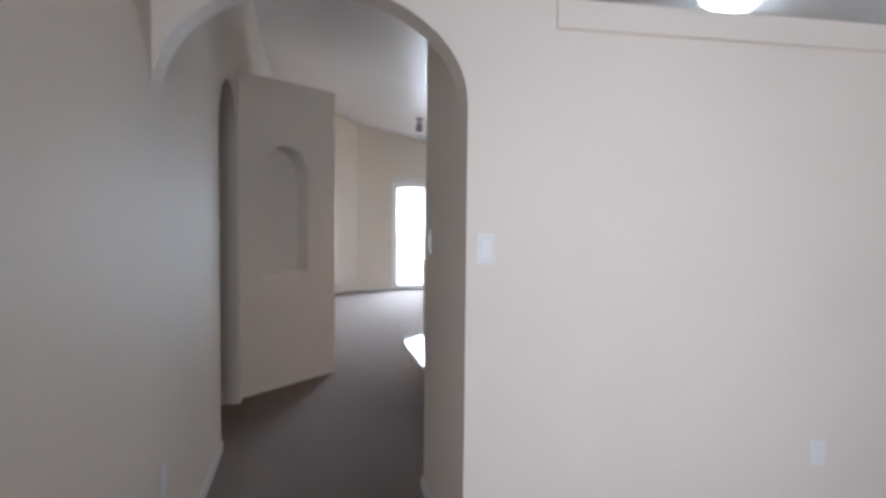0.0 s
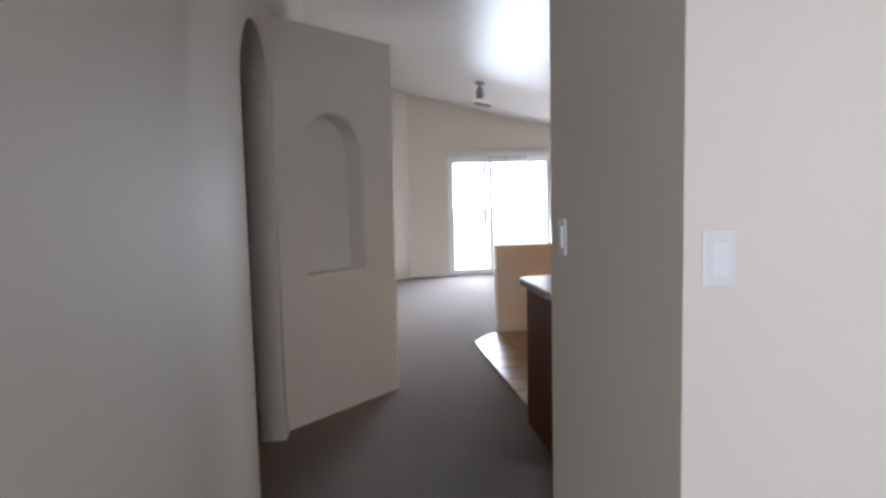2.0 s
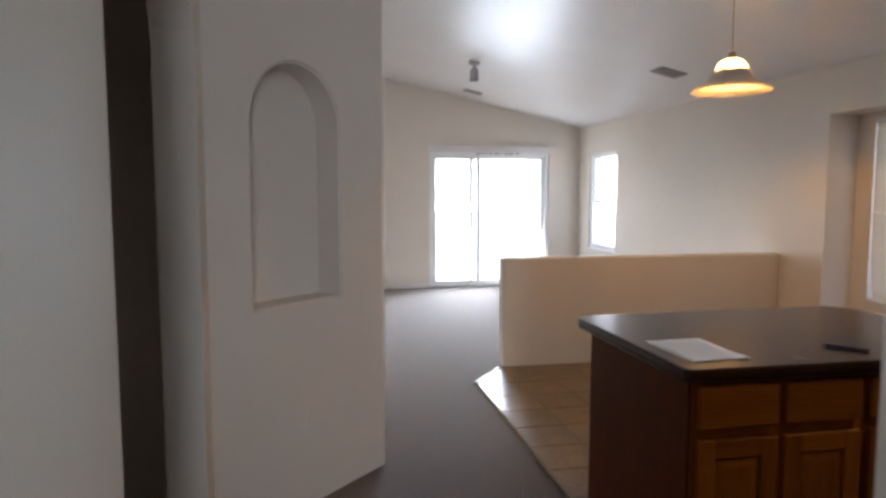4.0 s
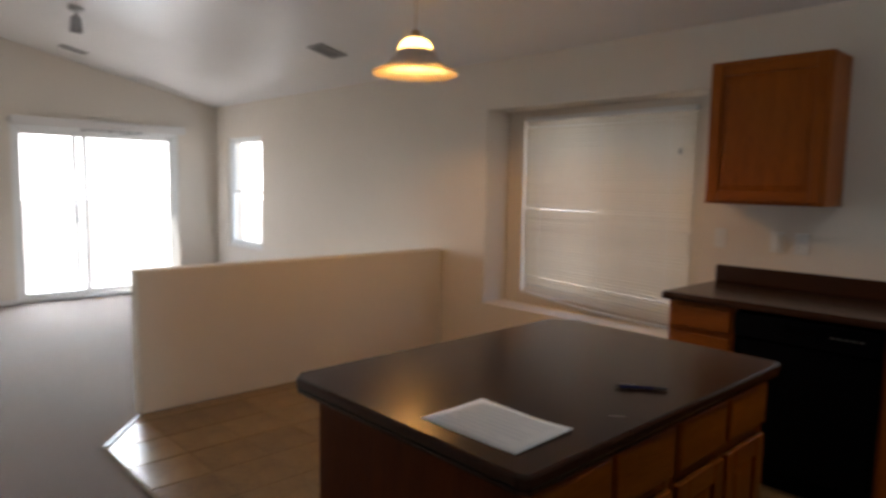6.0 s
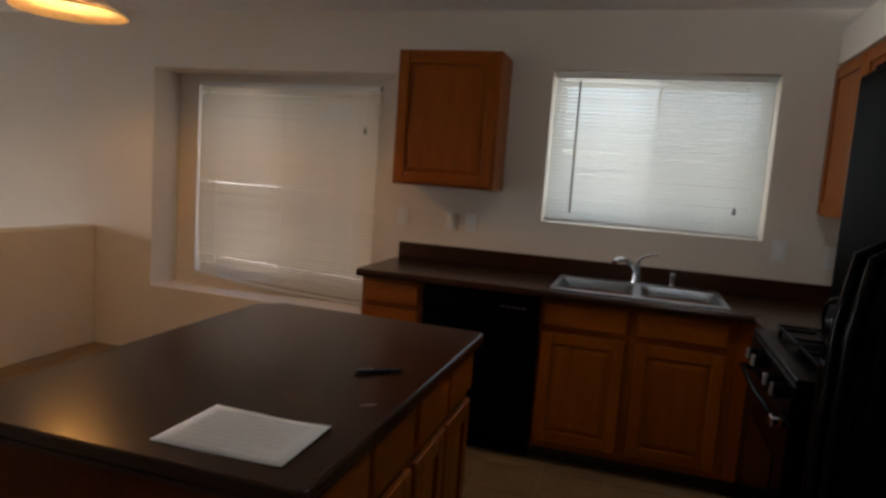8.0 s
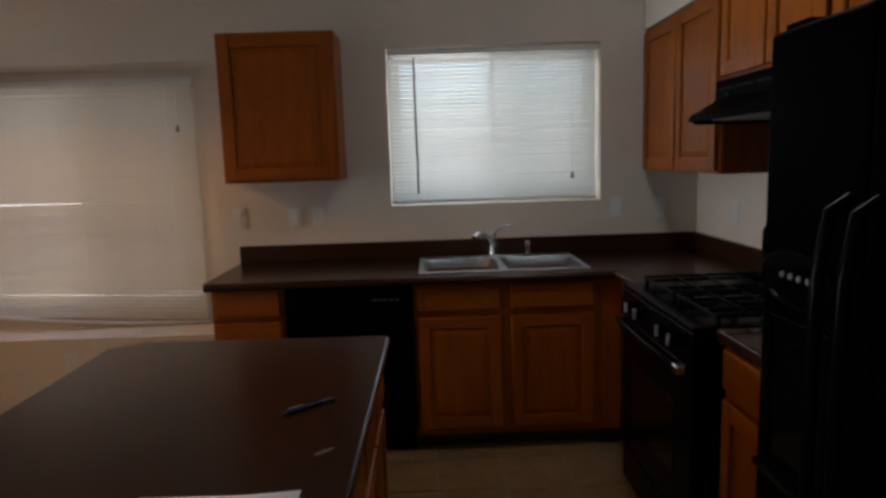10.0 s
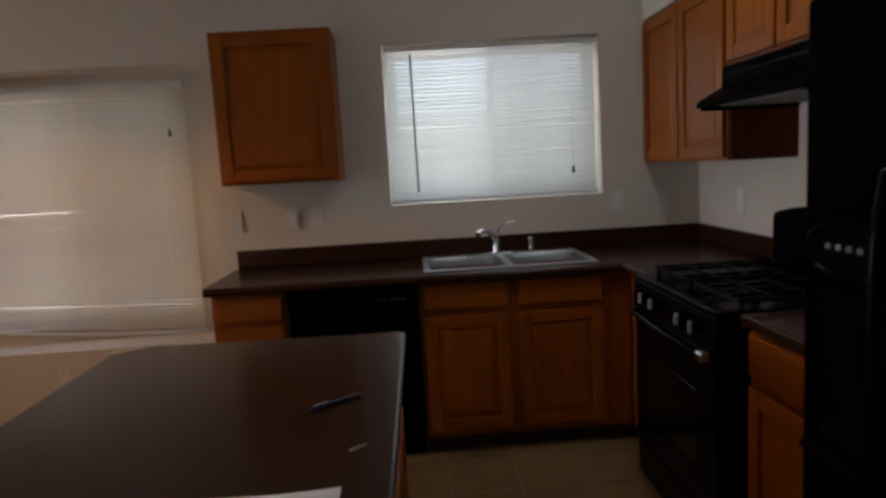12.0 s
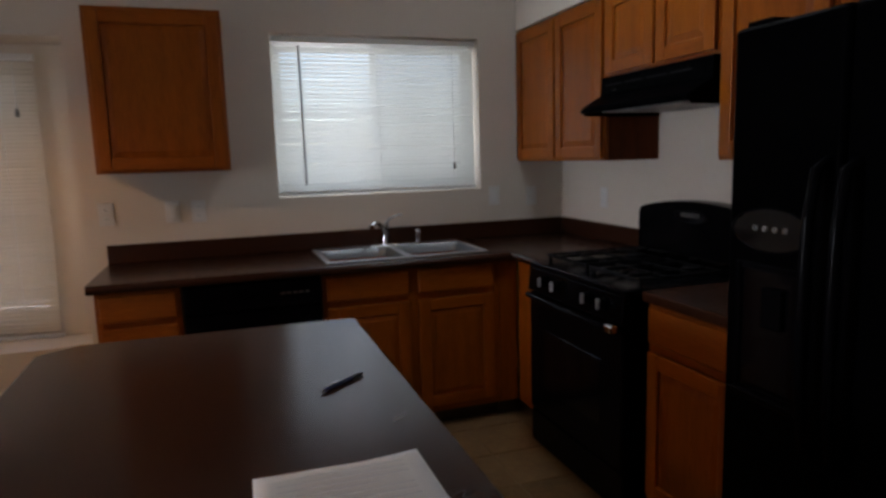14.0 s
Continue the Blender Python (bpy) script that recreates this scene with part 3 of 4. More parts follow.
# ---------------------------------------------------------------- cabinets
def panel_door(parent, face, plane, u0, u1, z0, z1, t=0.019, w=0.058):
    """A raised-panel oak door: stiles and rails with a bevelled panel set in them."""
    i0, i1, k0, k1 = u0 + w - 0.002, u1 - w + 0.002, z0 + w - 0.002, z1 - w + 0.002
    s = 0.032
    bm = bmesh.new()
    lo = [bm.verts.new(face_point(face, plane, *p)) for p in ((i0, 0.006, k0), (i1, 0.006, k0), (i1, 0.006, k1), (i0, 0.006, k1))]
    hi = [bm.verts.new(face_point(face, plane, *p)) for p in ((i0 + s, 0.0145, k0 + s), (i1 - s, 0.0145, k0 + s), (i1 - s, 0.0145, k1 - s), (i0 + s, 0.0145, k1 - s))]
    ba = [bm.verts.new(face_point(face, plane, *p)) for p in ((i0, 0.001, k0), (i1, 0.001, k0), (i1, 0.001, k1), (i0, 0.001, k1))]
    bm.faces.new(hi), bm.faces.new(ba)
    for k in range(4):
        bm.faces.new((lo[k], lo[(k + 1) % 4], hi[(k + 1) % 4], hi[k]))
        bm.faces.new((lo[k], lo[(k + 1) % 4], ba[(k + 1) % 4], ba[k]))
    d = part("door", bm, M_OAK, parent)
    for a, b in ((u0, u0 + w), (u1 - w, u1)):
        part("stile", fbox(face, plane, a, b, 0.001, t, z0, z1, 0.0045, 2), M_OAK, d)
    for a, b in ((z0, z0 + w), (z1 - w, z1)):
        part("rail", fbox(face, plane, u0 + w, u1 - w, 0.001, t - 0.0006, a, b, 0.004, 2), M_OAKH, d)
    return d


def drawer(parent, face, plane, u0, u1, z0, z1):
    part("drawer_front", fbox(face, plane, u0, u1, 0.001, 0.020, z0, z1, 0.009, 3), M_OAKH, parent)


def cabinet(name, face, back, depth, u0, u1, z0, z1, doors, drawers=(), label="", kick=False, side=None):
    """A face-frame cabinet; back is the wall, its front stands depth from it. doors and drawers: (u0, u1, z0, z1)."""
    at = face_point(face, back, (u0 + u1) / 2, depth / 2, z0)
    th = thing(name, at, label, "cabinet", "kitchen cabinets")
    lo = z0 + (0.10 if kick else 0)
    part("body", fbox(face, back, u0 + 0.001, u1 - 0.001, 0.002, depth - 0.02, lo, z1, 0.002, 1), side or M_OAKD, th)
    st = 0.032
    for a, b in ((u0 + 0.001, u0 + st), (u1 - st, u1 - 0.001)):
        part("stile", fbox(face, back, a, b, depth - 0.0195, depth, lo, z1, 0.0015, 1), M_OAK, th)
    for d0, d1 in zip(sorted(doors), sorted(doors)[1:]):
        part("stile", fbox(face, back, d0[1] - 0.012, d1[0] + 0.012, depth - 0.0195, depth - 0.0006, lo + st, z1 - st, 0.0015, 1), M_OAK, th)
    for c, d in ((lo, lo + st), (z1 - st, z1), *[(dr[2] - 0.034, dr[2] + 0.004) for dr in drawers[:1]]):
        part("rail", fbox(face, back, u0 + st, u1 - st, depth - 0.0195, depth - 0.0003, c, d, 0.0015, 1), M_OAKH, th)
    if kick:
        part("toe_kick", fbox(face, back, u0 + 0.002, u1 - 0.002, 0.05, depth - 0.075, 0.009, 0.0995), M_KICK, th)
    plane = {"W": back - depth, "N": back + depth, "S": back - depth}[face]
    for d in doors:
        panel_door(th, face, plane, *d)
    for d in drawers:
        drawer(th, face, plane, *d)
    return th


# upper cabinets
cabinet("wall_cabinet", "W", 0.0, 0.285, 2.003, 2.605, 1.378, 2.138, [(2.018, 2.590, 1.392, 2.118)], label="single-door honey oak wall cabinet beside the sink window", side=M_OAK)
cabinet("wall_cabinet", "N", 0.0, 0.305, -0.964, -0.003, 1.372, 2.14, [(-0.478, -0.018, 1.385, 2.122), (-0.950, -0.500, 1.385, 2.122)], label="two-door honey oak wall cabinet in the kitchen corner")
cabinet("wall_cabinet", "N", 0.0, 0.305, -1.713, -0.966, 1.757, 2.14, [(-1.335, -0.984, 1.772, 2.122), (-1.698, -1.353, 1.772, 2.122)], label="short two-door honey oak cabinet above the range hood")
cabinet("wall_cabinet", "N", 0.0, 0.305, -2.188, -1.715, 1.372, 2.14, [(-2.173, -1.733, 1.385, 2.122)], label="narrow honey oak wall cabinet beside the refrigerator")
cabinet("wall_cabinet", "N", 0.0, 0.305, -3.125, -2.190, 1.80, 2.14, [(-2.650, -2.206, 1.815, 2.122), (-3.108, -2.668, 1.815, 2.122)], label="two-door honey oak cabinet above the refrigerator")
# base cabinets
cabinet("base_cabinet", "W", 0.0, 0.61, 2.262, 2.612, 0, 0.872, [(2.280, 2.595, 0.135, 0.565)], [(2.280, 2.595, 0.738, 0.858), (2.280, 2.595, 0.585, 0.712)], "honey oak drawer base at the end of the counter", True)
cabinet("base_cabinet", "W", 0.0, 0.61, 0.715, 1.635, 0, 0.872, [(1.208, 1.617, 0.135, 0.705), (0.752, 1.160, 0.135, 0.705)],
        [(1.208, 1.617, 0.738, 0.858), (0.752, 1.160, 0.738, 0.858)], "honey oak sink base with two doors and false drawers", True)
fil = thing("corner_filler", (-0.6, 0.63, 0), "honey oak filler panel in the counter corner", "cabinet", "kitchen cabinets")
part("panel", box((-0.61, 0.612, 0.10), (-0.02, 0.714, 0.872), 0.002), M_OAK, fil)
part("panel", box((-0.960, 0.02, 0.10), (-0.622, 0.610, 0.872), 0.002), M_OAK, fil)
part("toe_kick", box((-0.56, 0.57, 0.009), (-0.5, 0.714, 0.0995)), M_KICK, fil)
cabinet("base_cabinet", "N", 0.0, 0.61, -2.190, -1.734, 0, 0.872, [(-2.174, -1.750, 0.135, 0.690)], [(-2.174, -1.750, 0.725, 0.858)], "honey oak base cabinet between range and refrigerator", True)
# island, its fronts to the refrigerator side
cabinet("island_cabinet", "S", 2.42, 0.70, -2.298, -1.705, 0, 0.872, [(-2.283, -2.012, 0.135, 0.690), (-1.992, -1.720, 0.135, 0.690)],
        [(-2.283, -2.012, 0.725, 0.858), (-1.992, -1.720, 0.725, 0.858)], "honey oak island unit with drawers over doors", True)
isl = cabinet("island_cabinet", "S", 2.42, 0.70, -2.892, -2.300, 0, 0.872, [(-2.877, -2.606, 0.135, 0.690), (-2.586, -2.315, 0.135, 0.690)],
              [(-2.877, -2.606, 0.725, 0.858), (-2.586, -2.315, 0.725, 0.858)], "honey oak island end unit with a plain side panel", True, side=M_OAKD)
# End panel takes the shaded oak copy, darker than the fronts.
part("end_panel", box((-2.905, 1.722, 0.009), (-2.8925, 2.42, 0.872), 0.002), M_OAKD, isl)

# ---------------------------------------------------------------- countertops
ct = thing("countertop", (-0.3, 1.3, 0.874), "dark brown laminate countertop with backsplash along the window wall", "countertop")
holes = [(-0.555, -0.135, 0.775, 1.165), (-0.555, -0.135, 1.195, 1.585)]
bm = bmesh.new()
xs, ys = [-0.645, -0.555, -0.135, -0.002], [0.003, 0.645, 0.775, 1.165, 1.195, 1.585, 2.635]
for i in range(3):
    for j in range(6):
        if i == 1 and j in (2, 4):
            continue
        add_box(bm, (xs[i], ys[j], 0.874), (xs[i + 1], ys[j + 1], 0.914))
add_box(bm, (-0.961, 0.003, 0.874), (-0.645, 0.645, 0.914))
bmesh.ops.remove_doubles(bm, verts=bm.verts, dist=0.0003)
seen = {}
for f in list(bm.faces):
    k = tuple(round(c, 3) for c in f.calc_center_median())
    seen.setdefault(k, []).append(f)
bmesh.ops.delete(bm, geom=[f for fs in seen.values() if len(fs) > 1 for f in fs], context="FACES")
part("top", bm, M_TOP, ct)
part("front_edge", tube([(-0.645, 2.63, 0.894), (-0.645, 0.66, 0.894), (-0.655, 0.647, 0.894), (-0.959, 0.645, 0.894)], 0.0195, 12), M_TOP, ct, smooth=True)
part("backsplash", box((-0.022, 0.003, 0.914), (-0.002, 2.635, 1.012), 0.005), M_TOP, ct)
part("backsplash", box((-0.961, 0.003, 0.914), (-0.0225, 0.022, 1.012), 0.005), M_TOP, ct)
ct2 = thing("countertop", (-1.94, 0.3, 0.874), "short dark brown laminate countertop beside the refrigerator", "countertop")
part("top", box((-2.195, 0.003, 0.874), (-1.733, 0.645, 0.914), 0.008, 3), M_TOP, ct2)
part("backsplash", box((-2.195, 0.003, 0.9142), (-1.733, 0.022, 1.012), 0.005), M_TOP, ct2)
it = thing("island_countertop", (-2.3, 2.1, 0.874), "dark brown laminate island top with clipped corners", "countertop")
part("top", prism([(-2.93, 1.705), (-2.915, 1.685), (-1.685, 1.678), (-1.668, 1.695), (-1.645, 2.47), (-1.715, 2.567), (-2.89, 2.545), (-2.93, 2.50)], 0.882, 0.914, bevel=0.008), M_TOP, it)
part("edge_band", prism([(-2.926, 1.709), (-2.913, 1.690), (-1.688, 1.683), (-1.674, 1.698), (-1.650, 2.468), (-1.717, 2.561), (-2.888, 2.540), (-2.926, 2.498)], 0.8725, 0.8818), M_TOP, it, "built-down laminate edge")

# ---------------------------------------------------------------- sink and tap
sk = thing("kitchen_sink", (-0.34, 1.18, 0.914), "double-bowl stainless steel drop-in sink in the counter", "sink")
rim = bmesh.new()
for a, b in (((-0.575, 0.755), (-0.548, 1.605)), ((-0.142, 0.755), (-0.055, 1.605)), ((-0.548, 0.755), (-0.142, 0.782)), ((-0.548, 1.578), (-0.142, 1.605)), ((-0.548, 1.160), (-0.142, 1.200))):
    add_box(rim, (*a, 0.9145), (*b, 0.922), 0.003, 2)
part("rim", rim, M_STEEL, sk)


def bowl(y0, y1):
    bm = bmesh.new()
    levels = [(0.0, 0.918), (0.012, 0.90), (0.022, 0.78), (0.05, 0.755)]
    rings = []
    for inset, z in levels:
        x0, x1, a, b = -0.549 + inset, -0.141 - inset, y0 + inset, y1 - inset
        rad, ring = 0.05, []
        for cx, cy, s in ((x1 - rad, b - rad, 0), (x0 + rad, b - rad, 1), (x0 + rad, a + rad, 2), (x1 - rad, a + rad, 3)):
            for k in range(6):
                an = math.pi / 2 * (s + k / 5)
                ring.append(bm.verts.new((cx + rad * math.cos(an), cy + rad * math.sin(an), z)))
        rings.append(ring)
    n = len(rings[0])
    for p, q in zip(rings, rings[1:]):
        for k in range(n):
            bm.faces.new((p[k], p[(k + 1) % n], q[(k + 1) % n], q[k]))
    bm.faces.new(rings[-1])
    return bm


for y0, y1 in ((0.781, 1.161), (1.199, 1.579)):
    bw = part("bowl", bowl(y0, y1), M_STEEL_SHADED, sk, smooth=True)
    part("drain", lathe([(0.042, 0.002), (0.040, 0.005), (0.03, 0.004), (0.012, 0.002), (0.004, 0.003)], (-0.345, (y0 + y1) / 2, 0.755), 20, True), M_CHROME, bw, smooth=True)
tap = thing("kitchen_tap", (-0.10, 1.19, 0.922), "chrome single-lever kitchen tap behind the sink", "tap")
part("base_plate", box((-0.125, 1.10, 0.922), (-0.072, 1.285, 0.932), 0.004), M_CHROME, tap)
part("body", lathe([(0.026, 0.010), (0.024, 0.03), (0.021, 0.085), (0.023, 0.10), (0.018, 0.118), (0.006, 0.124)], (-0.10, 1.19, 0.922), 20, True), M_CHROME, tap, smooth=True)
part("spout", tube([(-0.105, 1.192, 0.985), (-0.145, 1.22, 1.035), (-0.20, 1.255, 1.062), (-0.255, 1.29, 1.065), (-0.285, 1.31, 1.05)], [0.015, 0.014, 0.013, 0.013, 0.015], 14), M_CHROME, tap, smooth=True)
part("lever", tube([(-0.10, 1.19, 1.042), (-0.095, 1.165, 1.072), (-0.088, 1.115, 1.090), (-0.085, 1.085, 1.092)], [0.010, 0.008, 0.006, 0.007], 10), M_CHROME, tap, smooth=True)
sp = thing("side_sprayer", (-0.10, 1.0, 0.922), "chrome side sprayer standing on the sink rim", "sprayer")
part("collar", lathe([(0.022, 0), (0.022, 0.006), (0.015, 0.014)], (-0.10, 1.0, 0.922), 16, True), M_CHROME, sp, smooth=True)
part("head", lathe([(0.014, 0.014), (0.013, 0.04), (0.017, 0.055), (0.017, 0.075), (0.010, 0.080)], (-0.10, 1.0, 0.922), 16, True), M_CHROME, sp, smooth=True)

# ---------------------------------------------------------------- dishwasher
dw = thing("dishwasher", (-0.3, 1.95, 0), "black built-in dishwasher under the counter", "dishwasher")
part("body", box((-0.595, 1.640, 0.09), (-0.03, 2.257, 0.868)), M_BLACKR, dw)
part("door", box((-0.640, 1.643, 0.13), (-0.596, 2.254, 0.738), 0.006, 3), M_BLACK, dw)
cp = part("control_panel", box((-0.652, 1.643, 0.744), (-0.596, 2.254, 0.866), 0.010, 3), M_BLACK, dw)
part("latch", box((-0.662, 1.88, 0.80), (-0.6525, 2.02, 0.835), 0.004), M_BLACKR, cp)
for k in range(5):
    part("button", box((-0.655, 1.70 + 0.028 * k, 0.805), (-0.6522, 1.72 + 0.028 * k, 0.815), 0.001, 1), M_SLOT, cp)
part("kick_plate", box((-0.56, 1.645, 0.009), (-0.50, 2.252, 0.0895)), M_BLACKR, dw)

# ---------------------------------------------------------------- gas range
RX0, RX1 = -1.728, -0.966
rg = thing("gas_range", (-1.347, 0.35, 0.008), "black freestanding gas range with grey knobs", "range")
part("body", box((RX0, 0.03, 0.02), (RX1, 0.675, 0.895), 0.003), M_BLACKR, rg)
dr = part("oven_door", box((RX0 + 0.004, 0.677, 0.215), (RX1 - 0.004, 0.715, 0.775), 0.008, 3), M_BLACK, rg)
part("oven_window", box((RX0 + 0.15, 0.7155, 0.35), (RX1 - 0.15, 0.718, 0.62), 0.001, 1), M_GLASSK, dr)
part("oven_handle", tube([(RX0 + 0.045, 0.712, 0.765), (RX0 + 0.05, 0.748, 0.770), (-1.347, 0.758, 0.770), (RX1 - 0.05, 0.748, 0.770), (RX1 - 0.045, 0.712, 0.765)], 0.012, 12), M_BLACK, dr, smooth=True)
part("handle_end", box((RX0 + 0.008, 0.732, 0.758), (RX0 + 0.052, 0.766, 0.790), 0.008, 3), M_CHROME, dr, "shiny handle end cap")
part("drawer", box((RX0 + 0.004, 0.677, 0.045), (RX1 - 0.004, 0.710, 0.205), 0.008, 3), M_BLACK, rg)
part("control_strip", prism([(0.660, 0.785), (0.724, 0.785), (0.714, 0.895), (0.660, 0.905)], RX0 + 0.002, RX1 - 0.002, "x", 0.004), M_BLACK, rg)
for x in (-1.143, -1.255, -1.505, -1.617):
    k = part("knob", lathe([(0.024, 0.0), (0.023, 0.010), (0.019, 0.024), (0.016, 0.027)], (x, 0.722, 0.850), 18, True, "y"), M_BLACKR, rg, smooth=True)
    part("grip", box((x - 0.0055, 0.747, 0.830), (x + 0.0055, 0.760, 0.870), 0.003), M_KNOB, k, "pale grey grip")
part("cooktop", box((RX0, 0.04, 0.8955), (RX1, 0.712, 0.918), 0.008, 3), M_BLACK, rg)
for cx in (-1.161, -1.533):
    gr = part("grate", tube([(cx - 0.165, 0.14, 0.945), (cx + 0.165, 0.14, 0.945), (cx + 0.165, 0.63, 0.945), (cx - 0.165, 0.63, 0.945), (cx - 0.165, 0.145, 0.945)], 0.007, 6), M_IRON, rg)
    for y in (0.26, 0.385, 0.51):
        part("bar", box((cx - 0.165, y - 0.005, 0.938), (cx + 0.165, y + 0.005, 0.951), 0.002, 1), M_IRON, gr)
    for x in (cx - 0.08, cx + 0.08):
        part("bar", box((x - 0.005, 0.14, 0.939), (x + 0.005, 0.63, 0.952), 0.002, 1), M_IRON, gr)
    for sx in (-0.16, 0.16):
        for y in (0.15, 0.62):
            part("foot", box((cx + sx - 0.006, y - 0.006, 0.9182), (cx + sx + 0.006, y + 0.006, 0.941)), M_IRON, gr)
    for y in (0.26, 0.51):
        b = part("burner", lathe([(0.055, 0.0), (0.052, 0.008), (0.040, 0.010), (0.040, 0.018), (0.032, 0.021)], (cx, y, 0.9182), 20, True), M_IRON, rg, smooth=True)
RXM = (RX0 + RX1) / 2
pts = [(RX0, 0.9182), (RX1, 0.9182), (RX1, 1.105)] + [(RX1 - 0.035 + 0.035 * math.cos(a), 1.115 + 0.035 * math.sin(a)) for a in (0.3, 0.7, 1.1)] + \
      [(RX1 - 0.035 + (RX0 - RX1 + 0.07) * k / 10, 1.152 + 0.036 * (1 - (k / 5 - 1) ** 2)) for k in range(11)] + \
      [(RX0 + 0.035 - 0.035 * math.cos(a), 1.115 + 0.035 * math.sin(a)) for a in (1.1, 0.7, 0.3)] + [(RX0, 1.105)]
bg = part("backguard", prism(pts, 0.03, 0.115, "y", 0.006), M_BLACK, rg)
oval = [(RXM + 0.115 * math.cos(a * 0.2618), 1.120 + 0.030 * math.sin(a * 0.2618)) for a in range(24)]
part("clock", prism(oval, 0.1155, 0.121, "y"), M_GLASSK, bg, "glossy oval clock panel")
part("clock_bezel", tube([(p[0], 0.121, p[1]) for p in oval + oval[:1]], 0.003, 6), M_BLACK, bg)
part("display", box((RXM - 0.06, 0.1212, 1.118), (RXM + 0.06, 0.1225, 1.136), 0.0005, 1), M_SLOT, bg, "dim grey clock display")

# range hood
hd = thing("range_hood", (-1.326, 0.25, 1.60), "black under-cabinet range hood", "range hood")
HX0, HX1 = -1.711, -0.968
part("canopy", prism([(0.003, 1.600), (0.395, 1.600), (0.436, 1.6125), (0.436, 1.6185), (0.336, 1.672), (0.331, 1.7555), (0.003, 1.7555)], HX0, HX1, "x", 0.004), M_BLACKR, hd)
part("lip", box((HX0, 0.425, 1.590), (HX1, 0.444, 1.6120), 0.005, 3), M_BLACKR, hd)
for a, b in ((HX1 - 0.014, HX1), (HX0, HX0 + 0.014)):
    part("side_lip", box((a, 0.01, 1.580), (b, 0.4245, 1.5995), 0.003), M_BLACKR, hd)
part("filter", box((-1.60, 0.06, 1.590), (-1.05, 0.38, 1.5998), 0.002), M_VENT, hd, "grey mesh filter")
for k in range(4):
    part("vent_slot", box((-1.60 + 0.155 * k, 0.3315, 1.702), (-1.465 + 0.155 * k, 0.3335, 1.722), 0.0006, 1), M_IRON, hd)
part("switch", box((-1.10, 0.3316, 1.686), (-1.07, 0.340, 1.698), 0.002), M_IRON, hd)

# ---------------------------------------------------------------- refrigerator
FX0, FX1, FS = -3.12, -2.340, -2.660
fr = thing("refrigerator", (-2.65, 0.35, 0.008), "black side-by-side refrigerator with a dispenser in the freezer door", "refrigerator")
part("body", box((FX0, 0.03, 0.02), (FX1, 0.745, 1.696), 0.006), M_BLACKR, fr)
fd = part("freezer_door", box((FS + 0.003, 0.752, 0.10), (FX1, 0.820, 1.704), 0.014, 4), M_BLACKR, fr)
rd = part("fridge_door", box((FX0, 0.752, 0.10), (FS - 0.003, 0.820, 1.704), 0.014, 4), M_BLACKR, fr)
for d, x in ((fd, FS + 0.036), (rd, FS - 0.036)):
    part("handle", tube([(x, 0.818, 1.385), (x, 0.852, 1.365), (x, 0.870, 1.25), (x, 0.874, 1.05), (x, 0.870, 0.85), (x, 0.852, 0.735), (x, 0.818, 0.715)], 0.0125, 12), M_BLACK, d, "glossy black bow handle", True)
part("grille", box((FX0 + 0.01, 0.73, 0.02), (FX1 - 0.01, 0.79, 0.092), 0.004), M_BLACKR, fr)
part("hinge_cover", box((FX1 - 0.10, 0.70, 1.7045), (FX1 - 0.02, 0.80, 1.719), 0.004), M_BLACKR, fr)
oc = (-2.486, 1.218)
oval = [(oc[0] + 0.118 * math.cos(a * 0.2618), oc[1] + 0.054 * math.sin(a * 0.2618)) for a in range(24)]
dp = part("dispenser_panel", prism(oval, 0.8205, 0.830, "y", 0.002), M_GLASSK, fd, "oval glossy dispenser panel")
part("panel_bezel", tube([(p[0], 0.830, p[1]) for p in oval + oval[:1]], 0.004, 6), M_BLACK, dp)
for k in range(4):
    part("button", lathe([(0.0065, 0), (0.0065, 0.003), (0.005, 0.004)], (oc[0] + 0.045 - 0.030 * k, 0.830, oc[1] + 0.004), 12, True, "y"), M_FIXT, dp, "grey button")
dc = part("dispenser_bay", ring_frame("N", 0.820, -2.600, -2.380, 0.0008, 0.010, 0.80, 1.135, 0.018), M_BLACK, fd)
part("bay_back", box((-2.582, 0.8203, 0.818), (-2.398, 0.8215, 1.117)), M_GLASSK, dc)
part("paddle", box((-2.53, 0.822, 0.98), (-2.47, 0.836, 1.08), 0.004), M_BLACK, dc)
part("drip_tray", box((-2.594, 0.8205, 0.795), (-2.386, 0.852, 0.812), 0.004), M_BLACK, dc)

# ---------------------------------------------------------------- plates on the walls
def plate(kind, face, plane, u, z, label, w=0.072, h=0.116):
    th = thing(kind, face_point(face, plane, u, 0, z - h / 2), label, "switch" if kind == "light_switch" else "outlet", "wall plates")
    part("cover", fbox(face, plane, u - w / 2, u + w / 2, 0.0005, 0.006, z - h / 2, z + h / 2, 0.003, 2), M_PLATE, th)
    if kind == "light_switch":
        part("rocker", fbox(face, plane, u - 0.017, u + 0.017, 0.0062, 0.012, z - 0.034, z + 0.034, 0.002, 2), M_VINYL, th)
    else:
        for s in (-0.024, 0.024):
            o = part("socket", fbox(face, plane, u - 0.017, u + 0.017, 0.0062, 0.008, z + s - 0.014, z + s + 0.014, 0.002, 2), M_VINYL, th)
            for q in (-0.006, 0.006):
                part("slot", fbox(face, plane, u + q - 0.0012, u + q + 0.0012, 0.0081, 0.0086, z + s - 0.005, z + s + 0.005), M_SLOT, o)
    return th


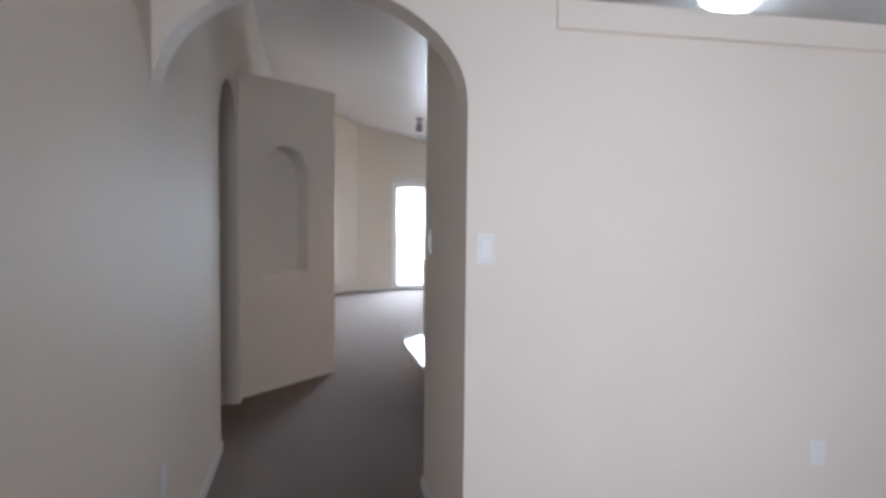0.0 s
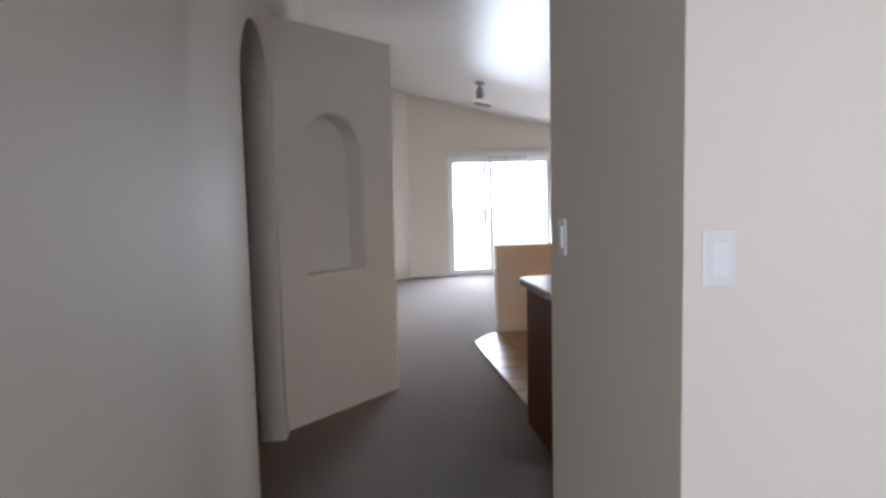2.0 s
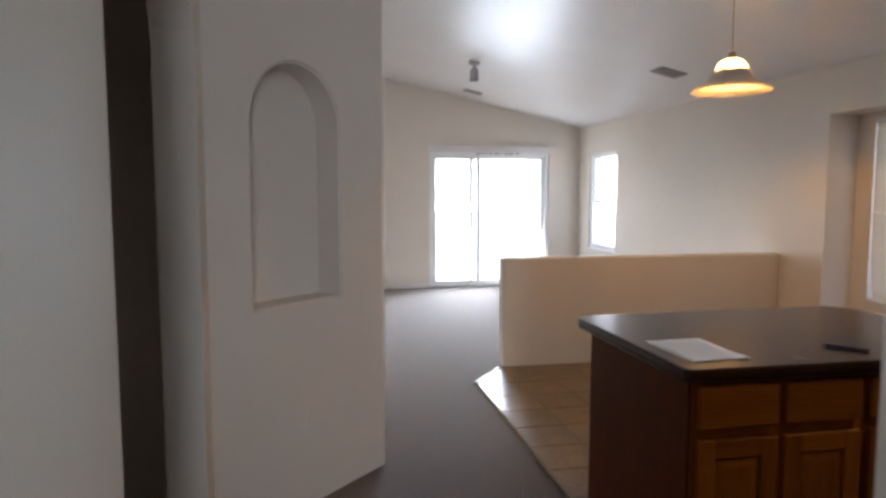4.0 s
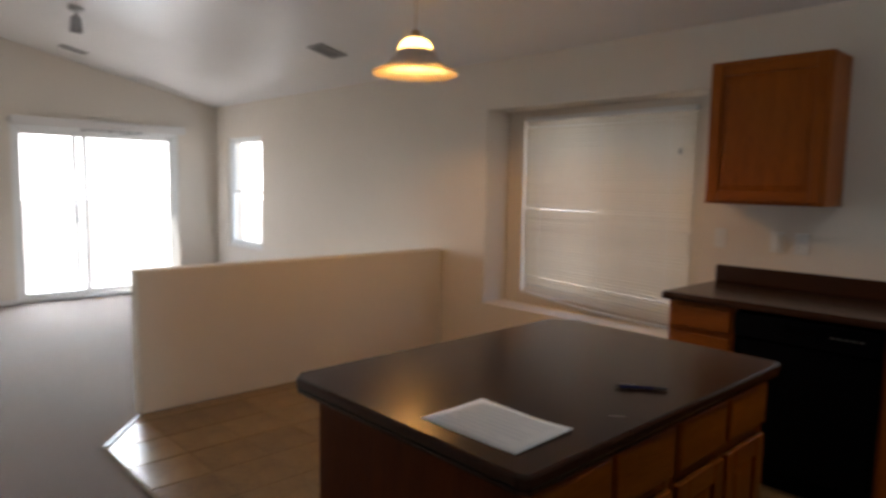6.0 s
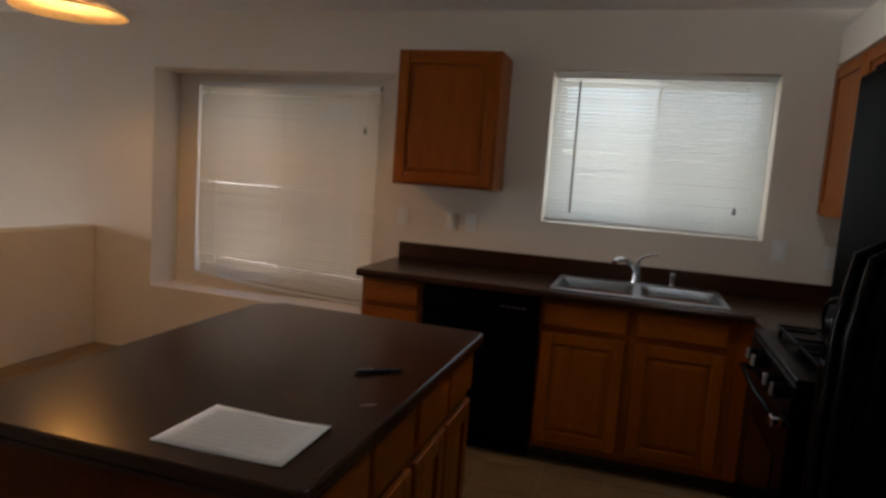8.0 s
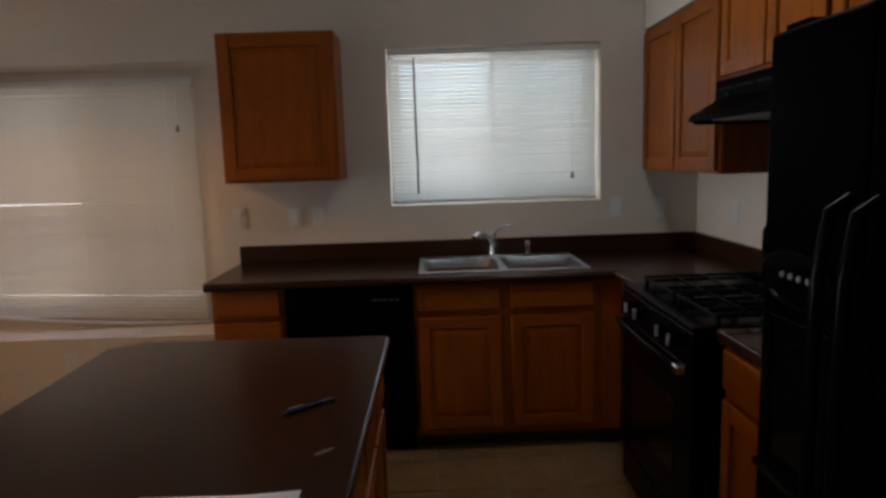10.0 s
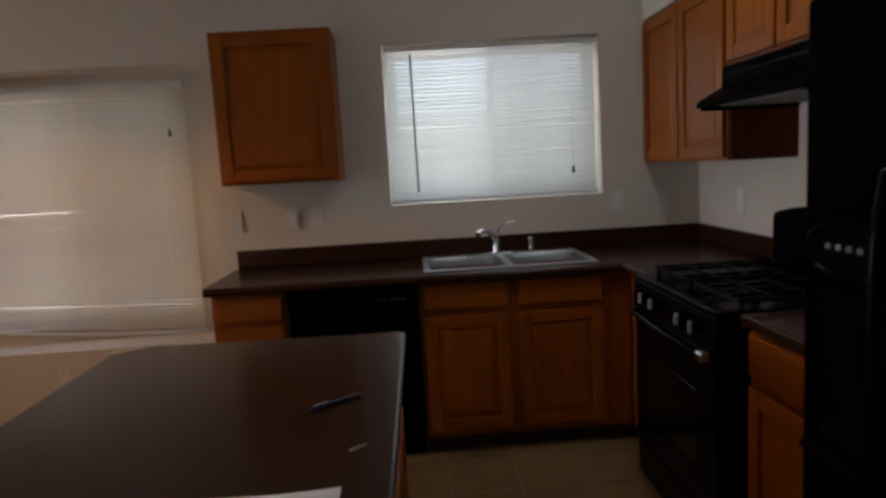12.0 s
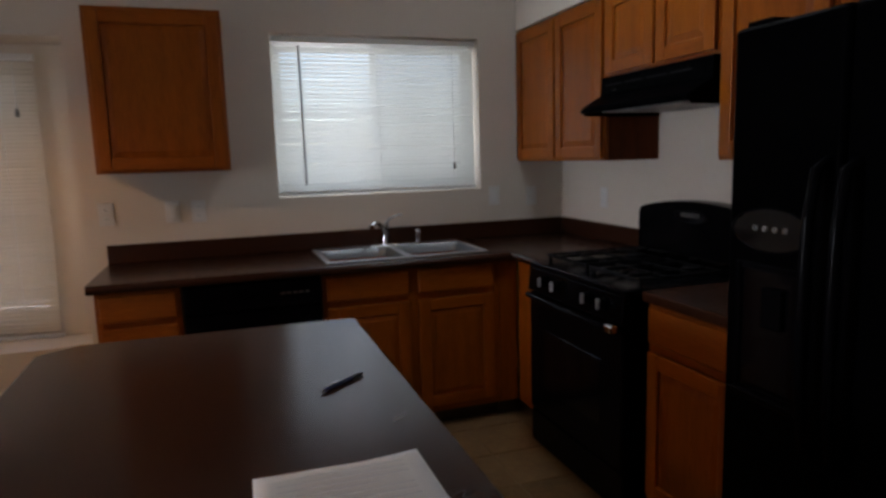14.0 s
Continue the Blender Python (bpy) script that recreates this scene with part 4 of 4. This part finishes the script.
plate("light_switch", "S", RANGE_WALL_BACK, -3.205, 1.315, "white rocker switch on the white entry wall")
plate("outlet", "S", RANGE_WALL_BACK + 0.010, -1.684, 0.42, "white outlet low on the entry wall")
plate("light_switch", "W", -3.28, 0.56, 1.31, "white switch on the fridge side wall")
plate("outlet", "W", 0, 2.624, 1.17, "white outlet beside the bay window")
plate("light_switch", "W", 0, 2.308, 1.168, "white switch under the wall cabinet")
plate("outlet", "W", 0, 2.180, 1.165, "white outlet under the wall cabinet")
plate("light_switch", "W", 0, 0.474, 1.168, "white switch beside the sink window")
plate("outlet", "W", 0, 0.222, 1.156, "white outlet in the kitchen corner")
plate("outlet", "N", 0, -0.484, 1.158, "white outlet on the range wall")
plate("outlet", "W", 0, 3.666, 0.36, "white outlet under the bay window")
lo = thing("outlet", (WEST, -0.11, 0.40), "white outlet low on the hall wall", "outlet", "wall plates")
part("cover", box((WEST + 0.0005, -0.146, 0.402), (WEST + 0.006, -0.074, 0.518), 0.003), M_PLATE, lo)
part("socket", box((WEST + 0.0062, -0.127, 0.470), (WEST + 0.009, -0.093, 0.498), 0.002), M_VINYL, lo)
part("socket", box((WEST + 0.0062, -0.127, 0.422), (WEST + 0.009, -0.093, 0.450), 0.002), M_VINYL, lo)
no = thing("outlet", tuple(on_wall(0.66, 0, 0.33)), "painted outlet low on the niche wall", "outlet", "wall plates")
rot = Matrix.Translation(on_wall(0.52, 0, 0.40)) @ Matrix.Rotation(math.atan2(ALONG.y, ALONG.x), 4, "Z")
for nm, a, b, m in (("cover", (-0.036, -0.006, -0.058), (0.036, -0.0005, 0.058), M_WALL), ("socket", (-0.017, -0.0085, 0.010), (0.017, -0.0062, 0.038), M_WALL), ("socket", (-0.017, -0.0085, -0.038), (0.017, -0.0062, -0.010), M_WALL)):
    bm = box(a, b, 0.002)
    bm.transform(rot)
    part(nm, bm, m, no)

# ---------------------------------------------------------------- lamps and vents
PX, PY = -1.32, 3.89
pn = thing("pendant_lamp", (PX, PY, ceil_z(PX)), "lit bell-shaped alabaster glass pendant on a chain", "pendant lamp")
top = ceil_z(PX)
part("canopy", lathe([(0.062, 0.0), (0.060, -0.012), (0.035, -0.030), (0.008, -0.036)], (PX, PY, top + 0.008), 24, True), M_BRASS, pn, smooth=True)
part("cord", tube([(PX, PY, top - 0.02), (PX, PY, 2.32)], 0.004, 8), M_BRASS, pn)
part("cap", lathe([(0.004, 0.045), (0.022, 0.035), (0.030, 0.005), (0.034, -0.004)], (PX, PY, 2.30), 24, True), M_BRASS, pn, smooth=True)
part("upper_shade", lathe([(0.034, 2.298), (0.065, 2.286), (0.090, 2.258), (0.106, 2.222)], (PX, PY, 0), 48), M_SHADE, pn, "glowing warm upper bell", True)
part("lower_shade", lathe([(0.108, 2.220), (0.122, 2.190), (0.155, 2.150), (0.196, 2.122), (0.212, 2.114), (0.208, 2.109), (0.192, 2.116), (0.150, 2.143), (0.117, 2.184), (0.104, 2.216)], (PX, PY, 0), 56), M_SKIRT, pn, "plain off-white flared skirt", True)
part("rim", lathe([(0.2125, 2.1135), (0.236, 2.106), (0.251, 2.096), (0.254, 2.089), (0.249, 2.085), (0.234, 2.094), (0.2095, 2.107)], (PX, PY, 0), 56), M_SHADE, pn, "glowing cream glass rim", True)
part("bulb", lathe([(0.006, -0.05), (0.026, -0.03), (0.031, 0.0), (0.024, 0.026), (0.014, 0.05), (0.013, 0.07)], (PX, PY, 2.215), 20, True), M_BULB, pn, smooth=True).visible_shadow = False

sx, sy = -2.21, 7.35
sl = thing("ceiling_spotlight", (sx, sy, ceil_z(sx)), "unlit grey cylinder spotlight on the vaulted ceiling", "spotlight")
part("canopy", lathe([(0.065, 0.012), (0.064, -0.02), (0.052, -0.035), (0.02, -0.038)], (sx, sy, ceil_z(sx)), 24, True), M_FIXT, sl, smooth=True)
part("stem", tube([(sx, sy, ceil_z(sx) - 0.03), (sx - 0.005, sy, ceil_z(sx) - 0.09)], 0.018, 12), M_FIXT, sl, smooth=True)
part("shade", lathe([(0.030, 0.04), (0.045, 0.02), (0.050, -0.08), (0.052, -0.10), (0.044, -0.098), (0.040, -0.03)], (sx - 0.005, sy, ceil_z(sx) - 0.115), 24, True), M_FIXT, sl, smooth=True)


def vent(x, y, w, d, label):
    v = thing("ceiling_vent", (x, y, ceil_z(x)), label, "vent")
    m = Matrix.Translation((x, y, ceil_z(x) - 0.001)) @ Matrix.Rotation(math.atan(0.222), 4, "Y")
    bm = bmesh.new()
    for a, b in (((-w / 2, -d / 2), (-w / 2 + 0.022, d / 2)), ((w / 2 - 0.022, -d / 2), (w / 2, d / 2)), ((-w / 2 + 0.022, -d / 2), (w / 2 - 0.022, -d / 2 + 0.022)), ((-w / 2 + 0.022, d / 2 - 0.022), (w / 2 - 0.022, d / 2))):
        add_box(bm, (*a, -0.012), (*b, -0.0005), 0.002, 1)
    bm.transform(m)
    part("frame", bm, M_VENT, v)
    n = int((d - 0.05) / 0.028)
    for k in range(n):
        yy = -d / 2 + 0.03 + k * 0.028
        bm = box((-w / 2 + 0.022, yy, -0.010), (w / 2 - 0.022, yy + 0.014, -0.007))
        bm.transform(m)
        part("slat", bm, M_VENT, v)
    bm = box((-w / 2 + 0.02, -d / 2 + 0.02, -0.004), (w / 2 - 0.02, d / 2 - 0.02, -0.001))
    bm.transform(m)
    part("backing", bm, M_SLOT, v)


vent(-0.68, 5.80, 0.27, 0.22, "dark metal supply vent in the sloped ceiling")
vent(-1.85, 8.95, 0.26, 0.16, "small metal vent near the patio wall")

# Flush-mount lamp fixture, its dome deepened to throw light on the upper walls.
kx, ky = -1.49, 0.82
kl = thing("ceiling_dome_lamp", (kx, ky, ceil_z(kx)), "bright round flush-mount dome lamp on the sloped kitchen ceiling", "skylight")
m = Matrix.Translation((kx, ky, ceil_z(kx))) @ Matrix.Rotation(math.atan(0.222), 4, "Y")
bm = lathe([(0.0, -0.110), (0.06, -0.106), (0.11, -0.092), (0.15, -0.068), (0.175, -0.038), (0.184, -0.008)], (0, 0, 0), 36)
bm.transform(m)
part("diffuser", bm, M_DOME, kl, "glowing frosted dome", True)
bm = lathe([(0.184, -0.012), (0.215, -0.012), (0.222, -0.001)], (0, 0, 0), 36)
bm.transform(m)
part("ring", bm, M_TRIM, kl, smooth=True)

# ---------------------------------------------------------------- loose things on the island
pp = thing("paper_sheet", (-2.77, 1.905, 0.9142), "white printed sheet of paper lying on the island", "paper")
bm = bmesh.new()
corner = [Vector((-2.871, 2.044)), Vector((-2.671, 2.040)), Vector((-2.665, 1.768)), Vector((-2.865, 1.766))]
g = [[None] * 11 for _ in range(9)]
for i in range(9):
    for j in range(11):
        u, v = i / 8, j / 10
        p = corner[0].lerp(corner[1], u).lerp(corner[3].lerp(corner[2], u), v)
        lift = 0.0055 * max(0, abs(v - 0.5) * 2 - 0.55) ** 1.3 + 0.003 * abs(math.sin(3.1 * v + 1.2 * u)) * u
        g[i][j] = bm.verts.new((p.x, p.y, 0.9152 + lift))
for i in range(8):
    for j in range(10):
        bm.faces.new((g[i][j], g[i + 1][j], g[i + 1][j + 1], g[i][j + 1]))
sheet = part("sheet", bm, M_PAPER, pp, smooth=True)
sm = sheet.modifiers.new("thickness", "SOLIDIFY")
sm.thickness = 0.0006
for r in range(9):
    x = -2.845 + r * 0.0185
    y1 = 2.02 - 0.03 * (r % 3 == 2) - 0.002 * r
    part("text_line", box((x, 1.80 + 0.05 * (r % 4 == 1), 0.9199), (x + 0.0035, y1, 0.9202)), M_INK, pp)

pe = thing("pen", (-2.275, 1.82, 0.914), "dark blue ballpoint pen lying on the island", "pen")
p0, p1 = Vector((-2.318, 1.880, 0.9195)), Vector((-2.232, 1.770, 0.9195))
ax = (p1 - p0).normalized()
part("barrel", tube([p0 + ax * 0.012, p0 + ax * 0.10], 0.0050, 12), M_PEN, pe, smooth=True)
part("grip", tube([p0 + ax * 0.10, p0 + ax * 0.128, p0 + ax * 0.139], [0.0052, 0.0048, 0.0012], 12), M_PENM, pe, smooth=True)
part("button", tube([p0, p0 + ax * 0.012], 0.0028, 10), M_PENM, pe)
part("clip", tube([p0 + ax * 0.014 + Vector((0, 0, 0.0058)), p0 + ax * 0.052 + Vector((0, 0, 0.0062))], 0.0016, 6), M_CHROME, pe)
sm2 = thing("dried_smear", (-2.505, 1.758, 0.914), "small pale dried smear on the island top", "smear")
part("smear", prism([(-2.525, 1.772), (-2.512, 1.770), (-2.496, 1.752), (-2.490, 1.736), (-2.503, 1.742), (-2.518, 1.758)], 0.9142, 0.9145), M_SMEAR, sm2)

# ---------------------------------------------------------------- kitchen tile floor
poly_x0, edge_y = -2.83, 4.64
kf = structure(part("floor_kitchen", prism([(poly_x0, 0.01), (-0.001, 0.01), (-0.001, 5.03), (-2.53, 5.03), (poly_x0, edge_y)], 0.001, 0.004), M_GROUT), "brown mottled ceramic floor tile with pale grout")
structure(part("threshold", prism([(poly_x0 - 0.02, edge_y + 0.005), (poly_x0 + 0.012, edge_y - 0.015), (-2.515, 5.02), (-2.535, 5.045)], 0.001, 0.016, bevel=0.003), M_STRIP), "dark carpet edge strip by the partition")
# Pale matt strip imitates the glare where the tile meets the carpet.
structure(part("tile_edge_glare", box((poly_x0 - 0.012, 0.70, 0.001), (poly_x0 - 0.0005, edge_y, 0.010), 0.002), M_GROUT), "pale edge strip between carpet and tile, standing in for glare")
TS, JOINT = 0.305, 0.008
tile_mesh = mesh_of("tile", box((-TS / 2 + JOINT / 2, -TS / 2 + JOINT / 2, 0.0042), (TS / 2 - JOINT / 2, TS / 2 - JOINT / 2, 0.0095), 0.0015, 1), M_TILE)
slope = (5.03 - edge_y) / (-2.53 - poly_x0)


def over(p):
    """How far a point lies past the slanted edge towards the carpet."""
    return p[1] - edge_y - slope * (p[0] - poly_x0) + 0.006


for i in range(10):
    for j in range(18):
        x, y = poly_x0 + TS * (i + 0.5), 5.204 - TS * (j + 0.5)
        x0, x1, y0, y1 = x - TS / 2 + JOINT / 2, min(x + TS / 2 - JOINT / 2, -0.002), max(y - TS / 2 + JOINT / 2, 0.012), min(y + TS / 2 - JOINT / 2, 5.027)
        if x1 - x0 < 0.02 or y1 - y0 < 0.02:
            continue
        rect = [(x0, y0), (x1, y0), (x1, y1), (x0, y1)]
        if i == 0 and any(over(p) > 0 for p in rect):
            cut = []
            for p, q in zip(rect, rect[1:] + rect[:1]):
                if over(p) <= 0:
                    cut.append(p)
                if (over(p) <= 0) != (over(q) <= 0):
                    f = over(p) / (over(p) - over(q))
                    cut.append((p[0] + f * (q[0] - p[0]), p[1] + f * (q[1] - p[1])))
            if len(cut) >= 3:
                part("tile", prism(cut, 0.0042, 0.0095), M_TILE, kf)
            continue
        o = new("tile", tile_mesh)
        o.parent = kf
        o.location = ((x0 + x1) / 2, (y0 + y1) / 2, random.uniform(-0.0004, 0.0004))
        o.scale = ((x1 - x0) / (TS - JOINT), (y1 - y0) / (TS - JOINT), 1)
